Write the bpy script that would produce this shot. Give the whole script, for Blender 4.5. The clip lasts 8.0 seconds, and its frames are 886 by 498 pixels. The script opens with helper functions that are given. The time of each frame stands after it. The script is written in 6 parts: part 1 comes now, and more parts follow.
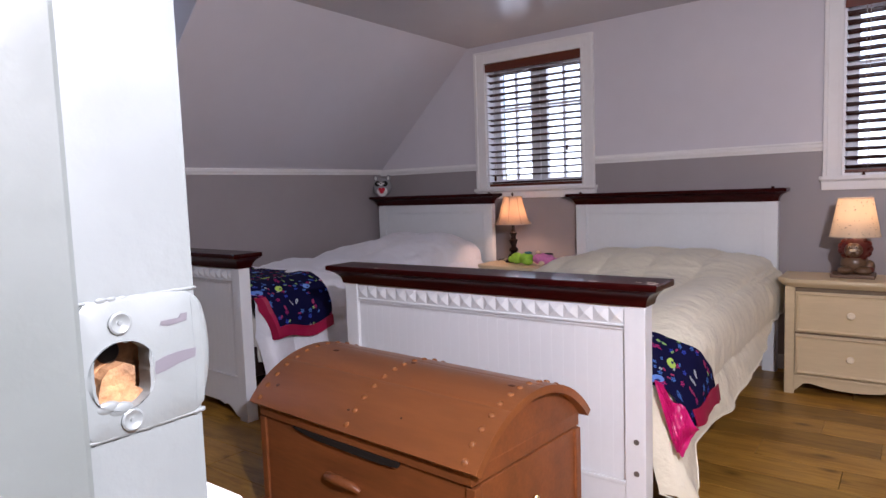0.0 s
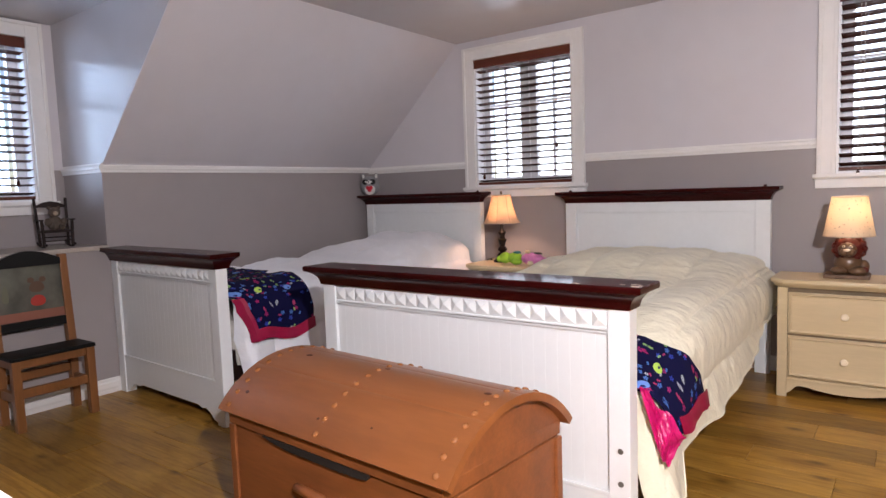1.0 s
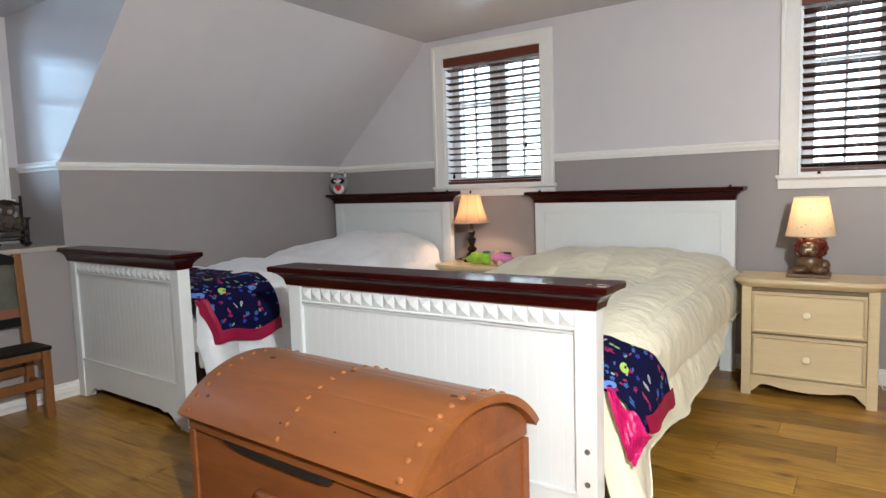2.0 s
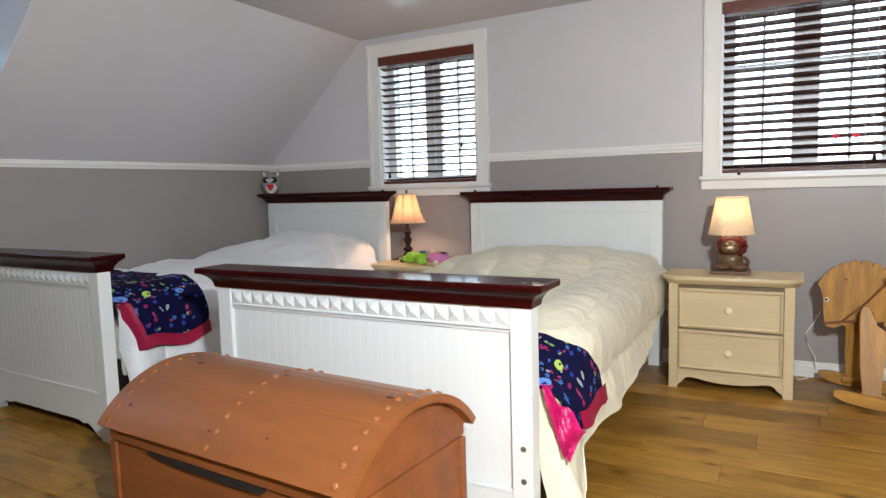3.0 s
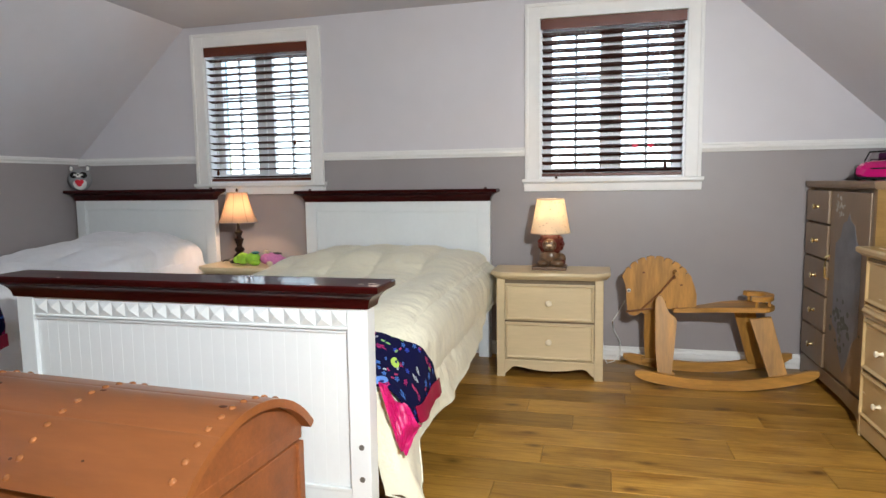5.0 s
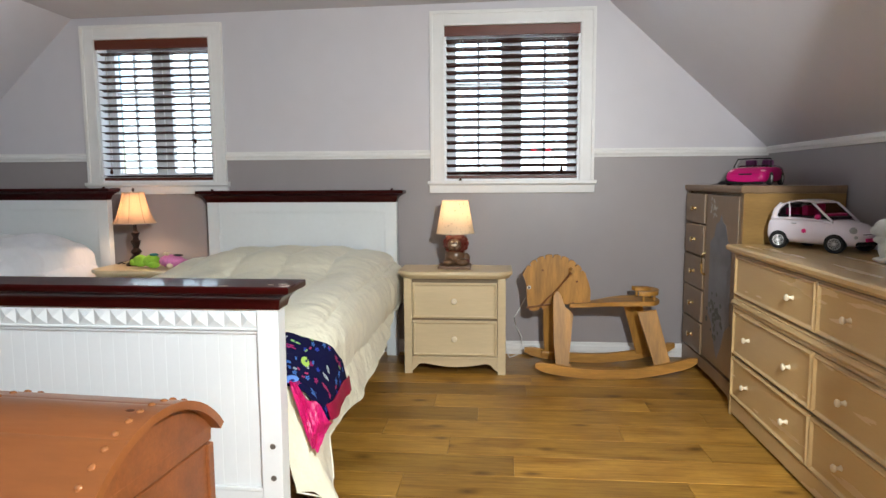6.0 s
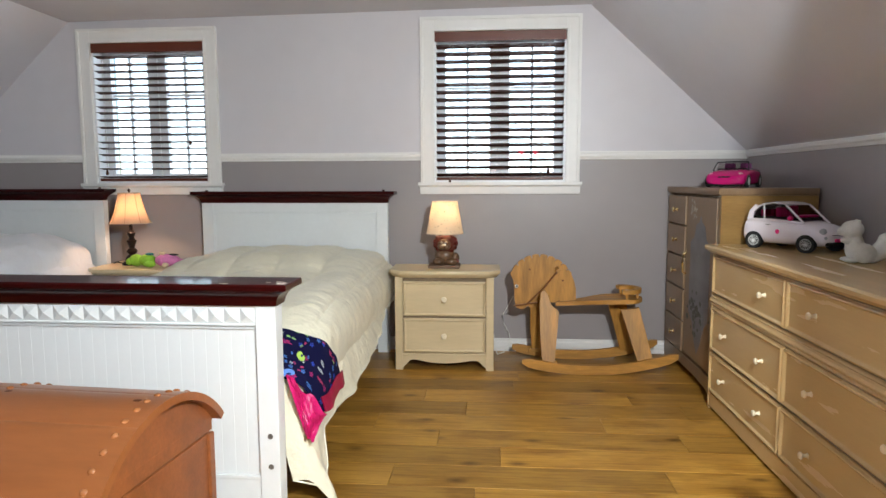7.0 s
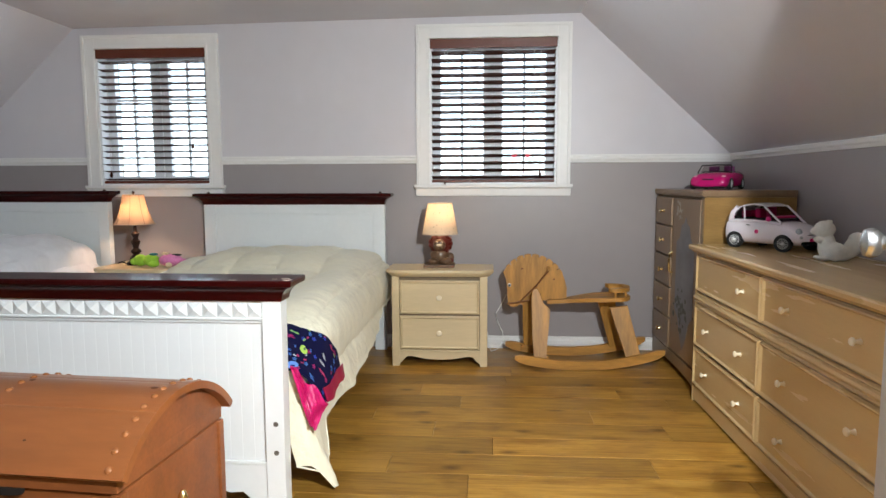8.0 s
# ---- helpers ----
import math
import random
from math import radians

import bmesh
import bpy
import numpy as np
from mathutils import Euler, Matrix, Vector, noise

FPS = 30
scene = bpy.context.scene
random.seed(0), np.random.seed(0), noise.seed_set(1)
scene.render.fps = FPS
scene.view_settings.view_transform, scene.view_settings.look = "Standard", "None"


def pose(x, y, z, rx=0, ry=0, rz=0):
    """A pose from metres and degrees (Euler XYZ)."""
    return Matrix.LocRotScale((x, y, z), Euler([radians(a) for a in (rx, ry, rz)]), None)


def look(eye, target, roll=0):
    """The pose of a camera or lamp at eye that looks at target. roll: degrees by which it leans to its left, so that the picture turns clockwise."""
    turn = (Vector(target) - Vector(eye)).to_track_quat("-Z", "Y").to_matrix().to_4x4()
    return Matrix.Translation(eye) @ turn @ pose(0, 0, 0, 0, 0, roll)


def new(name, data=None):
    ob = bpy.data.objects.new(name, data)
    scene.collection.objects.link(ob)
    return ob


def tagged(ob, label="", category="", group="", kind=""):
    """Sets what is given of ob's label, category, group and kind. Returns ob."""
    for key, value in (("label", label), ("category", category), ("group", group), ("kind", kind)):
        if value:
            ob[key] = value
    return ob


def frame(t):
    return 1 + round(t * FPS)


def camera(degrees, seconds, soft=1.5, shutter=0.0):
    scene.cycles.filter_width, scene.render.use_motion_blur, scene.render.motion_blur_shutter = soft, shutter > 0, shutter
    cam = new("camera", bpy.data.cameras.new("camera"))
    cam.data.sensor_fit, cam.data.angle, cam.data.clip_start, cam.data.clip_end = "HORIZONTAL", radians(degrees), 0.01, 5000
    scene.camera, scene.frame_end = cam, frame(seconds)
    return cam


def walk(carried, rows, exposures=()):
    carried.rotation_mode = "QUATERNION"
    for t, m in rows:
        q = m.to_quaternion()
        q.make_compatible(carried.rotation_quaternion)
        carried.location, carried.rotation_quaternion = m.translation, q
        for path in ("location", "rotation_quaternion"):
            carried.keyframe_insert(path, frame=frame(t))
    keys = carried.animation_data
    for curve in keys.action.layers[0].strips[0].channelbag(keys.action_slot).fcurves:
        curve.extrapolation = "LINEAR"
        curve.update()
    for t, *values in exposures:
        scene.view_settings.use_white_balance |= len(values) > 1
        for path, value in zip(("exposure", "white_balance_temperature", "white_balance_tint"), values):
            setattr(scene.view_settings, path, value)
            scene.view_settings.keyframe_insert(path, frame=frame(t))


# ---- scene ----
# Camera and its walk
cam = camera(69.3, 8.0)
PATH = [
    (0, (0.108, 0.836, 1.085), (-1.184, 2.556, 0.895), -2.0),
    (0.5, (0.102, 0.9, 1.079), (-1.184, 2.624, 0.888), -2.0),
    (1, (0.105, 0.943, 1.081), (-1.178, 2.67, 0.886), -2.0),
    (2.5, (0.1, 0.982, 1.077), (-1.025, 2.814, 0.876), -1.7),
    (3, (0.096, 0.99, 1.075), (-0.927, 2.883, 0.87), -1.6),
    (3.5, (0.096, 0.99, 1.077), (-0.818, 2.935, 0.867), -1.4),
    (4, (0.095, 0.99, 1.076), (-0.706, 2.984, 0.865), -1.3),
    (4.5, (0.096, 0.983, 1.079), (-0.572, 3.025, 0.863), -1.1),
    (5, (0.107, 0.964, 1.09), (-0.404, 3.051, 0.865), -0.8),
    (6.3, (0.114, 0.863, 1.102), (-0.056, 3.005, 0.874), -0.3),
    (6.5, (0.12, 0.846, 1.106), (-0.054, 2.986, 0.876), -0.2),
    (7, (0.124, 0.784, 1.108), (-0.042, 2.926, 0.88), -0.2),
    (7.5, (0.127, 0.718, 1.109), (-0.029, 2.86, 0.885), -0.2),
    (8, (0.134, 0.653, 1.111), (-0.016, 2.797, 0.889), -0.2),
]
walk(cam, [(t, look(eye, target, roll)) for t, eye, target, roll in PATH], [(0.0, -0.08, 6080, 25), (0.6, 0.21, 6250, 27), (1.1, 0.42, 6550, 16), (2.4, 0.56, 6250, 4), (5.2, 0.48, 6150, 4), (6.4, 0.45, 6120, 3), (8.0, 0.45, 6120, 3)])

# World, sun and large lights
world = bpy.data.worlds.new("world")
scene.world = world
world.use_nodes = True
wn = world.node_tree.nodes
sky = wn.new("ShaderNodeTexSky")
sky.sky_type, sky.sun_disc = "NISHITA", False
sky.sun_elevation, sky.sun_rotation = radians(42), radians(200)
world.node_tree.links.new(sky.outputs[0], wn["Background"].inputs[0])
wn["Background"].inputs[1].default_value = 0.12


def lamp(name, kind, m, energy, colour, size=0.1, size_y=None):
    data = bpy.data.lights.new(name, kind)
    data.energy, data.color = energy, colour
    if kind == "AREA":
        data.shape, data.size, data.size_y = "RECTANGLE", size, size_y or size
    elif kind == "SUN":
        data.angle = size
    else:
        data.shadow_soft_size = size
    ob = new(name, data)
    ob.matrix_world = m
    return ob


lamp("sun", "SUN", look((0, -6, 6), (0.8, 0, 0)), 3.0, (1, 0.95, 0.88), radians(0.6))
# skylight at the three window openings
DAY = (0.80, 0.90, 1.0)
lamp("skylight", "AREA", look((-2.145, 5.25, 1.56), (-2.145, 4, 1.56)), 7, DAY, 0.8, 1.0)
lamp("skylight", "AREA", look((0.17, 5.25, 1.56), (0.17, 4, 1.56)), 8.5, DAY, 0.85, 1.0)
lamp("skylight", "AREA", look((-4.45, 2.15, 1.56), (-3, 2.15, 1.56)), 15, (0.50, 0.72, 1.0), 0.85, 1.0)
# main light in the doorway, placed to suit the cast shadows, pendant assumed; hall light
lamp("pendant_bulb", "POINT", pose(0.595, 0.97, 1.62), 240, (1.0, 0.985, 0.965), 0.028)
lamp("hall_bulb", "POINT", pose(0.1, -0.3, 2.0), 3, (1.0, 0.98, 0.95), 0.08)
lamp("bulb", "POINT", pose(-2.135, 4.63, 0.93), 6.0, (1.0, 0.62, 0.40), 0.03)
lamp("bulb", "POINT", pose(-0.160, 4.6, 0.91), 1.25, (1.0, 0.68, 0.44), 0.03)


# Materials
def mat(name, colour, rough=0.5, grain=None, vary=0.12, scale=6.0, bump=0.0, bump_scale=60.0, metal=0.0, dark=None, spec=0.5,
        random_shift=False, fine=0.06, coat=0.0, relief=0.004):
    """A painted or wooden surface: broad stains and fine grain in colour, fine relief, uneven gloss. grain: stretch along x, y, z."""
    m = bpy.data.materials.new(name)
    m.use_nodes = True
    n, l = m.node_tree.nodes, m.node_tree.links
    b = n["Principled BSDF"]
    tc = n.new("ShaderNodeTexCoord")
    mp = n.new("ShaderNodeMapping")
    mp.inputs["Scale"].default_value = grain or (1, 1, 1)
    src = tc.outputs["Object"]
    info = n.new("ShaderNodeObjectInfo")
    if random_shift:
        add = n.new("ShaderNodeVectorMath")
        mul = n.new("ShaderNodeMath")
        mul.operation = "MULTIPLY"
        mul.inputs[1].default_value = 37.0
        l.new(info.outputs["Random"], mul.inputs[0])
        l.new(src, add.inputs[0])
        l.new(mul.outputs[0], add.inputs[1])
        src = add.outputs[0]
    l.new(src, mp.inputs[0])
    n1, n2 = n.new("ShaderNodeTexNoise"), n.new("ShaderNodeTexNoise")
    n1.inputs["Scale"].default_value, n1.inputs["Detail"].default_value = scale, 4
    n2.inputs["Scale"].default_value, n2.inputs["Detail"].default_value = scale * 7, 6
    l.new(mp.outputs[0], n1.inputs["Vector"])
    l.new(mp.outputs[0], n2.inputs["Vector"])
    ramp = n.new("ShaderNodeValToRGB")
    d = dark or tuple(c * (1 - 2.2 * vary) for c in colour)
    ramp.color_ramp.elements[0].position, ramp.color_ramp.elements[1].position = 0.3, 0.68
    ramp.color_ramp.elements[0].color, ramp.color_ramp.elements[1].color = (*d, 1), (*colour, 1)
    l.new(n1.outputs[0], ramp.inputs[0])
    hsv = n.new("ShaderNodeHueSaturation")
    l.new(ramp.outputs[0], hsv.inputs["Color"])
    val = n.new("ShaderNodeMapRange")
    val.inputs["From Min"].default_value, val.inputs["From Max"].default_value = 0.3, 0.7
    val.inputs["To Min"].default_value, val.inputs["To Max"].default_value = 1 - fine, 1 + fine
    l.new(n2.outputs[0], val.inputs["Value"])
    if random_shift:
        mr = n.new("ShaderNodeMapRange")
        mr.inputs["To Min"].default_value, mr.inputs["To Max"].default_value = 0.68, 1.25
        l.new(info.outputs["Random"], mr.inputs["Value"])
        mm = n.new("ShaderNodeMath")
        mm.operation = "MULTIPLY"
        l.new(val.outputs[0], mm.inputs[0])
        l.new(mr.outputs[0], mm.inputs[1])
        l.new(mm.outputs[0], hsv.inputs["Value"])
    else:
        l.new(val.outputs[0], hsv.inputs["Value"])
    l.new(hsv.outputs[0], b.inputs["Base Color"])
    rr = n.new("ShaderNodeMapRange")
    rr.inputs["To Min"].default_value, rr.inputs["To Max"].default_value = max(rough - 0.08, 0.03), min(rough + 0.1, 1)
    l.new(n1.outputs[0], rr.inputs["Value"])
    l.new(rr.outputs[0], b.inputs["Roughness"])
    b.inputs["Metallic"].default_value = metal
    b.inputs["Specular IOR Level"].default_value = spec
    b.inputs["Coat Weight"].default_value = coat
    b.inputs["Coat Roughness"].default_value = 0.05
    if bump:
        n3 = n.new("ShaderNodeTexNoise")
        n3.inputs["Scale"].default_value, n3.inputs["Detail"].default_value = bump_scale, 5
        l.new(mp.outputs[0], n3.inputs["Vector"])
        bp = n.new("ShaderNodeBump")
        bp.inputs["Strength"].default_value, bp.inputs["Distance"].default_value = bump, relief
        l.new(n3.outputs[0], bp.inputs["Height"])
        l.new(bp.outputs[0], b.inputs["Normal"])
    return m


def plain(name, colour, rough=0.5, metal=0.0, emit=0.0, trans=0.0, ior=1.45, spec=0.5):
    m = bpy.data.materials.new(name)
    m.use_nodes = True
    b = m.node_tree.nodes["Principled BSDF"]
    b.inputs["Base Color"].default_value = (*colour, 1)
    b.inputs["Roughness"].default_value = rough
    b.inputs["Metallic"].default_value = metal
    b.inputs["Transmission Weight"].default_value = trans
    b.inputs["IOR"].default_value = ior
    b.inputs["Specular IOR Level"].default_value = spec
    if emit:
        b.inputs["Emission Color"].default_value = (*colour, 1)
        b.inputs["Emission Strength"].default_value = emit
    return m


M_UPPER = mat("upper_wall_paint", (0.62, 0.597, 0.632), 0.34, vary=0.02, scale=1.2, bump=0.12, bump_scale=140, fine=0.012)
M_LOWER = mat("lower_wall_paint", (0.33, 0.300, 0.303), 0.38, vary=0.03, scale=1.2, bump=0.12, bump_scale=140, fine=0.015)
M_CEIL = mat("ceiling_paint", (0.54, 0.52, 0.53), 0.2, vary=0.02, scale=1.0, bump=0.10, bump_scale=8, fine=0.01)
# upper wall paint, glossier, with the dormer's dimness put into a lower grey
M_CHEEK = mat("dormer_gloss_paint_shaded", (0.50, 0.485, 0.51), 0.19, vary=0.02, scale=1.0, bump=0.08, bump_scale=8, fine=0.01)
# the white door's colour is lowered so it throws back less light
M_DOOR = mat("door_paint_dimmed", (0.36, 0.35, 0.34), 0.4, vary=0.03, scale=4, bump=0.05, bump_scale=60)
M_WHITE = mat("white_trim_paint", (0.80, 0.79, 0.78), 0.35, vary=0.02, scale=4, bump=0.05, bump_scale=90, fine=0.015)
M_BED = mat("white_bed_paint", (0.745, 0.775, 0.79), 0.33, vary=0.015, scale=5, bump=0.05, bump_scale=80, fine=0.012)
# white frame paint dimmed in colour to offset the strong light of the near bulb
M_JAMB = mat("jamb_paint_dimmed", (0.132, 0.148, 0.145), 0.4, vary=0.05, scale=9, bump=0.4, bump_scale=30, fine=0.02)
M_MAHOG = mat("mahogany_stain", (0.034, 0.0028, 0.0028), 0.3, grain=(1, 9, 9), vary=0.2, scale=3, bump=0.04, bump_scale=40, fine=0.15, coat=0.30, spec=0.06)
M_PINE = mat("orange_pine_stain", (0.275, 0.092, 0.026), 0.36, grain=(0.7, 4, 4), vary=0.11, scale=2.2, bump=0.08, bump_scale=30, fine=0.06, coat=0.06)
M_PINE_DARK = mat("pine_box_stain", (0.25, 0.080, 0.024), 0.42, grain=(0.7, 5, 5), vary=0.14, scale=2.6, bump=0.10, bump_scale=30, fine=0.1)
M_BLEACH = mat("bleached_oak", (0.64, 0.515, 0.315), 0.36, grain=(0.8, 1, 7), vary=0.045, scale=2.5, bump=0.05, bump_scale=40, fine=0.03)
M_BLEACHY = mat("bleached_oak_dresser", (0.60, 0.42, 0.20), 0.24, grain=(0.8, 7, 7), vary=0.018, scale=2.5, bump=0.03, bump_scale=40, fine=0.014)
# dark brown that paints the shade in the gaps round the drawers
M_GAP_SHADE = mat("drawer_gap_shade", (0.20, 0.145, 0.085), 0.6)
M_FLOOR = mat("laminate_floor", (0.47, 0.262, 0.050), 0.33, spec=0.3, grain=(1.3, 6, 1), vary=0.15, dark=(0.33, 0.168, 0.028), scale=2.4, bump=0.05, bump_scale=40, fine=0.10, random_shift=True)


def knots(m):
    """Dark streaks and small knots of the printed wood grain."""
    n, l = m.node_tree.nodes, m.node_tree.links
    b = n["Principled BSDF"]
    src = [k for k in n if k.type == "VECT_MATH"][0].outputs[0]
    base = b.inputs["Base Color"].links[0].from_socket

    def layer(base, node, size, stretch, low, high, colour, out=0):
        mp = n.new("ShaderNodeMapping")
        mp.inputs["Scale"].default_value = stretch
        l.new(src, mp.inputs[0])
        tex = n.new(node)
        tex.inputs["Scale"].default_value = size
        if out == 0 and node.endswith("Voronoi"):
            tex.voronoi_dimensions = "2D"
        else:
            tex.inputs["Detail"].default_value = 5
        l.new(mp.outputs[0], tex.inputs["Vector"])
        mr = n.new("ShaderNodeMapRange")
        mr.inputs["From Min"].default_value, mr.inputs["From Max"].default_value = low, high
        l.new(tex.outputs[out], mr.inputs["Value"])
        mx = n.new("ShaderNodeMix")
        mx.data_type, mx.blend_type = "RGBA", "MULTIPLY"
        mx.inputs[7].default_value = (*colour, 1)
        l.new(mr.outputs[0], mx.inputs[0])
        l.new(base, mx.inputs[6])
        return mx.outputs[2]
    base = layer(base, "ShaderNodeTexNoise", 2.2, (1.1, 6, 1), 0.52, 0.70, (0.78, 0.72, 0.62))
    base = layer(base, "ShaderNodeTexNoise", 6.0, (0.8, 12, 1), 0.55, 0.72, (0.74, 0.68, 0.58))
    base = layer(base, "ShaderNodeTexNoise", 9.0, (0.35, 9, 1), 0.50, 0.62, (0.80, 0.74, 0.62))
    base = layer(base, "ShaderNodeTexNoise", 2.6, (1.6, 2.6, 1), 0.54, 0.68, (0.76, 0.70, 0.58))
    base = layer(base, "ShaderNodeTexVoronoi", 2.6, (0.7, 1.5, 1), 0.10, 0.01, (0.34, 0.27, 0.20))
    l.new(base, b.inputs["Base Color"])


knots(M_FLOOR)
M_JOINT = plain("floor_joint", (0.19, 0.10, 0.035), 0.8)
M_CHEST = mat("grey_brown_chest_paint", (0.265, 0.172, 0.098), 0.36, grain=(4, 4, 0.8), vary=0.10, scale=3, bump=0.06, bump_scale=40, fine=0.06)
M_CHEST_SIDE = mat("golden_oak_side", (0.33, 0.195, 0.062), 0.30, grain=(1, 1, 6), vary=0.12, scale=3, bump=0.05, bump_scale=40, fine=0.08)
M_HORSE = mat("honey_pine", (0.52, 0.25, 0.044), 0.46, grain=(6, 1, 0.9), vary=0.22, scale=3.2, bump=0.05, bump_scale=30, fine=0.12)
M_HORSE_LONG = mat("honey_pine_lengthwise", (0.52, 0.25, 0.044), 0.46, grain=(0.9, 6, 6), vary=0.22, scale=3.2, bump=0.05, bump_scale=30, fine=0.12)
M_BRASS = plain("brass", (0.85, 0.68, 0.34), 0.25, 1.0)
M_KNOB = plain("cream_knob", (0.80, 0.70, 0.52), 0.25)
M_STEEL = plain("brushed_steel", (0.45, 0.45, 0.45), 0.25, 1.0)
M_VALANCE = mat("brown_valance_wood", (0.125, 0.028, 0.012), 0.42, grain=(0.8, 8, 8), vary=0.12, scale=4, fine=0.08)
M_BLIND = mat("brown_blind_wood", (0.046, 0.011, 0.005), 0.5, spec=0.12, grain=(0.8, 8, 8), vary=0.12, scale=4, fine=0.08)
M_GLASS = plain("window_glass", (1, 1, 1), 0.0, trans=1.0, ior=1.02)
M_SASH = plain("window_sash", (0.86, 0.87, 0.90), 0.4)
M_BLACK = plain("black_paint", (0.008, 0.008, 0.008), 0.45, spec=0.2)
M_DARKWOOD = mat("dark_turned_wood", (0.014, 0.006, 0.005), 0.5, vary=0.1, scale=20, spec=0.2)


# Mesh helpers
def mesh_of(bm, name, materials, smooth=False):
    me = bpy.data.meshes.new(name)
    bmesh.ops.recalc_face_normals(bm, faces=bm.faces)
    bm.to_mesh(me)
    bm.free()
    for m in materials if isinstance(materials, (list, tuple)) else [materials]:
        me.materials.append(m)
    if smooth:
        for p in me.polygons:
            p.use_smooth = True
        me.set_sharp_from_angle(angle=radians(38))
    return me


def part(name, bm, material, parent, label="", smooth=False):
    ob = new(name, mesh_of(bm, name, material, smooth))
    ob.parent = parent
    return tagged(ob, label)


def thing(name, label, category, m=None, group="", kind=""):
    ob = new(name)
    ob.empty_display_size = 0.1
    if m is not None:
        ob.matrix_world = m
    return tagged(ob, label, category, group, kind)


def solid(name, bm, material, label, category, kind="", m=None, smooth=False, group=""):
    ob = new(name, mesh_of(bm, name, material, smooth))
    if m is not None:
        ob.matrix_world = m
    return tagged(ob, label, category, group, kind)


def B():
    return bmesh.new()


def box(bm, x0, x1, y0, y1, z0, z1, bevel=0.0, mi=0, m=None):
    vs = [bm.verts.new((x, y, z)) for z in (z0, z1) for x, y in ((x0, y0), (x1, y0), (x1, y1), (x0, y1))]
    fs = [bm.faces.new([vs[i] for i in q]) for q in ((3, 2, 1, 0), (4, 5, 6, 7), (0, 1, 5, 4), (1, 2, 6, 5), (2, 3, 7, 6), (3, 0, 4, 7))]
    for f in fs:
        f.material_index = mi
    if m is not None:
        bmesh.ops.transform(bm, matrix=m, verts=vs)
    if bevel:
        es = list({e for f in fs for e in f.edges})
        r = bmesh.ops.bevel(bm, geom=es, offset=bevel, segments=2, affect="EDGES", profile=0.6)
        for f in r["faces"]:
            f.material_index = mi
    return bm


def rings(bm, loops, close=True, cap=True, mi=0):
    """Skin a list of vertex loops (lists of points)."""
    vs = [[bm.verts.new(p) for p in lp] for lp in loops]
    n = len(vs[0])
    for a, b in zip(vs, vs[1:]):
        for i in range(n if close else n - 1):
            j = (i + 1) % n
            bm.faces.new((a[i], a[j], b[j], b[i])).material_index = mi
    if cap:
        bm.faces.new(vs[0][::-1]).material_index = mi
        bm.faces.new(vs[-1]).material_index = mi
    return bm


def lathe(bm, profile, seg=20, at=(0, 0, 0), cap=True, mi=0, m=None):
    loops = []
    for r, z in profile:
        lp = []
        for i in range(seg):
            a = 2 * math.pi * i / seg
            p = Vector((at[0] + r * math.cos(a), at[1] + r * math.sin(a), at[2] + z))
            lp.append(m @ p if m is not None else p)
        loops.append(lp)
    return rings(bm, loops, cap=cap, mi=mi)


def loft_rect(bm, levels, mi=0):
    """Stacked rectangles (x0, x1, y0, y1, z): mitred mouldings."""
    return rings(bm, [[(x0, y0, z), (x1, y0, z), (x1, y1, z), (x0, y1, z)] for x0, x1, y0, y1, z in levels], mi=mi)


def prism(bm, pts, axis, a, b, mi=0, bevel=0.0):
    """A flat outline (two coordinates each) given thickness from a to b along an axis."""
    def put(p, d):
        return {"x": (d, p[0], p[1]), "y": (p[0], d, p[1]), "z": (p[0], p[1], d)}[axis]
    va, vb = [bm.verts.new(put(p, a)) for p in pts], [bm.verts.new(put(p, b)) for p in pts]
    n = len(pts)
    fs = [bm.faces.new(va[::-1]), bm.faces.new(vb)]
    for i in range(n):
        fs.append(bm.faces.new((va[i], va[(i + 1) % n], vb[(i + 1) % n], vb[i])))
    for f in fs:
        f.material_index = mi
    if bevel:
        es = list({e for f in fs[:2] for e in f.edges})
        for f in bmesh.ops.bevel(bm, geom=es, offset=bevel, segments=2, affect="EDGES", profile=0.6)["faces"]:
            f.material_index = mi
    return bm


def ball(bm, c, r, seg=14, mi=0, scale=(1, 1, 1), m=None):
    mm = Matrix.Translation(c) @ (m or Matrix()) @ Matrix.Diagonal((r * scale[0], r * scale[1], r * scale[2], 1))
    res = bmesh.ops.create_uvsphere(bm, u_segments=seg, v_segments=max(6, seg // 2 + 2), radius=1, matrix=mm)
    for f in {f for v in res["verts"] for f in v.link_faces}:
        f.material_index = mi
    return bm


def tube(bm, pts, r, seg=8, mi=0):
    loops = []
    pts = [Vector(p) for p in pts]
    for i, p in enumerate(pts):
        d = (pts[min(i + 1, len(pts) - 1)] - pts[max(i - 1, 0)]).normalized()
        q = d.to_track_quat("Z", "Y")
        rr = r[i] if isinstance(r, (list, tuple)) else r
        loops.append([p + q @ Vector((rr * math.cos(2 * math.pi * k / seg), rr * math.sin(2 * math.pi * k / seg), 0)) for k in range(seg)])
    return rings(bm, loops, mi=mi)


# The room shell
XW, XE, YN, YS = -3.575, 1.69, 4.91, 0.92
RAIL, TOP = 1.283, 2.155
TOP_W, TOP_E = 2.147, 2.181  # the ceiling rises a little towards the east
XFL, XFR = -2.655, 0.722
DORM0, DORM1, XD = 1.45, 2.72, -4.05
SHELF = 0.842
W1, W2, W3 = (-2.505, -1.741, 1.10, 2.01), (-0.247, 0.579, 1.10, 2.037), (1.70, 2.57, 1.10, 2.04)


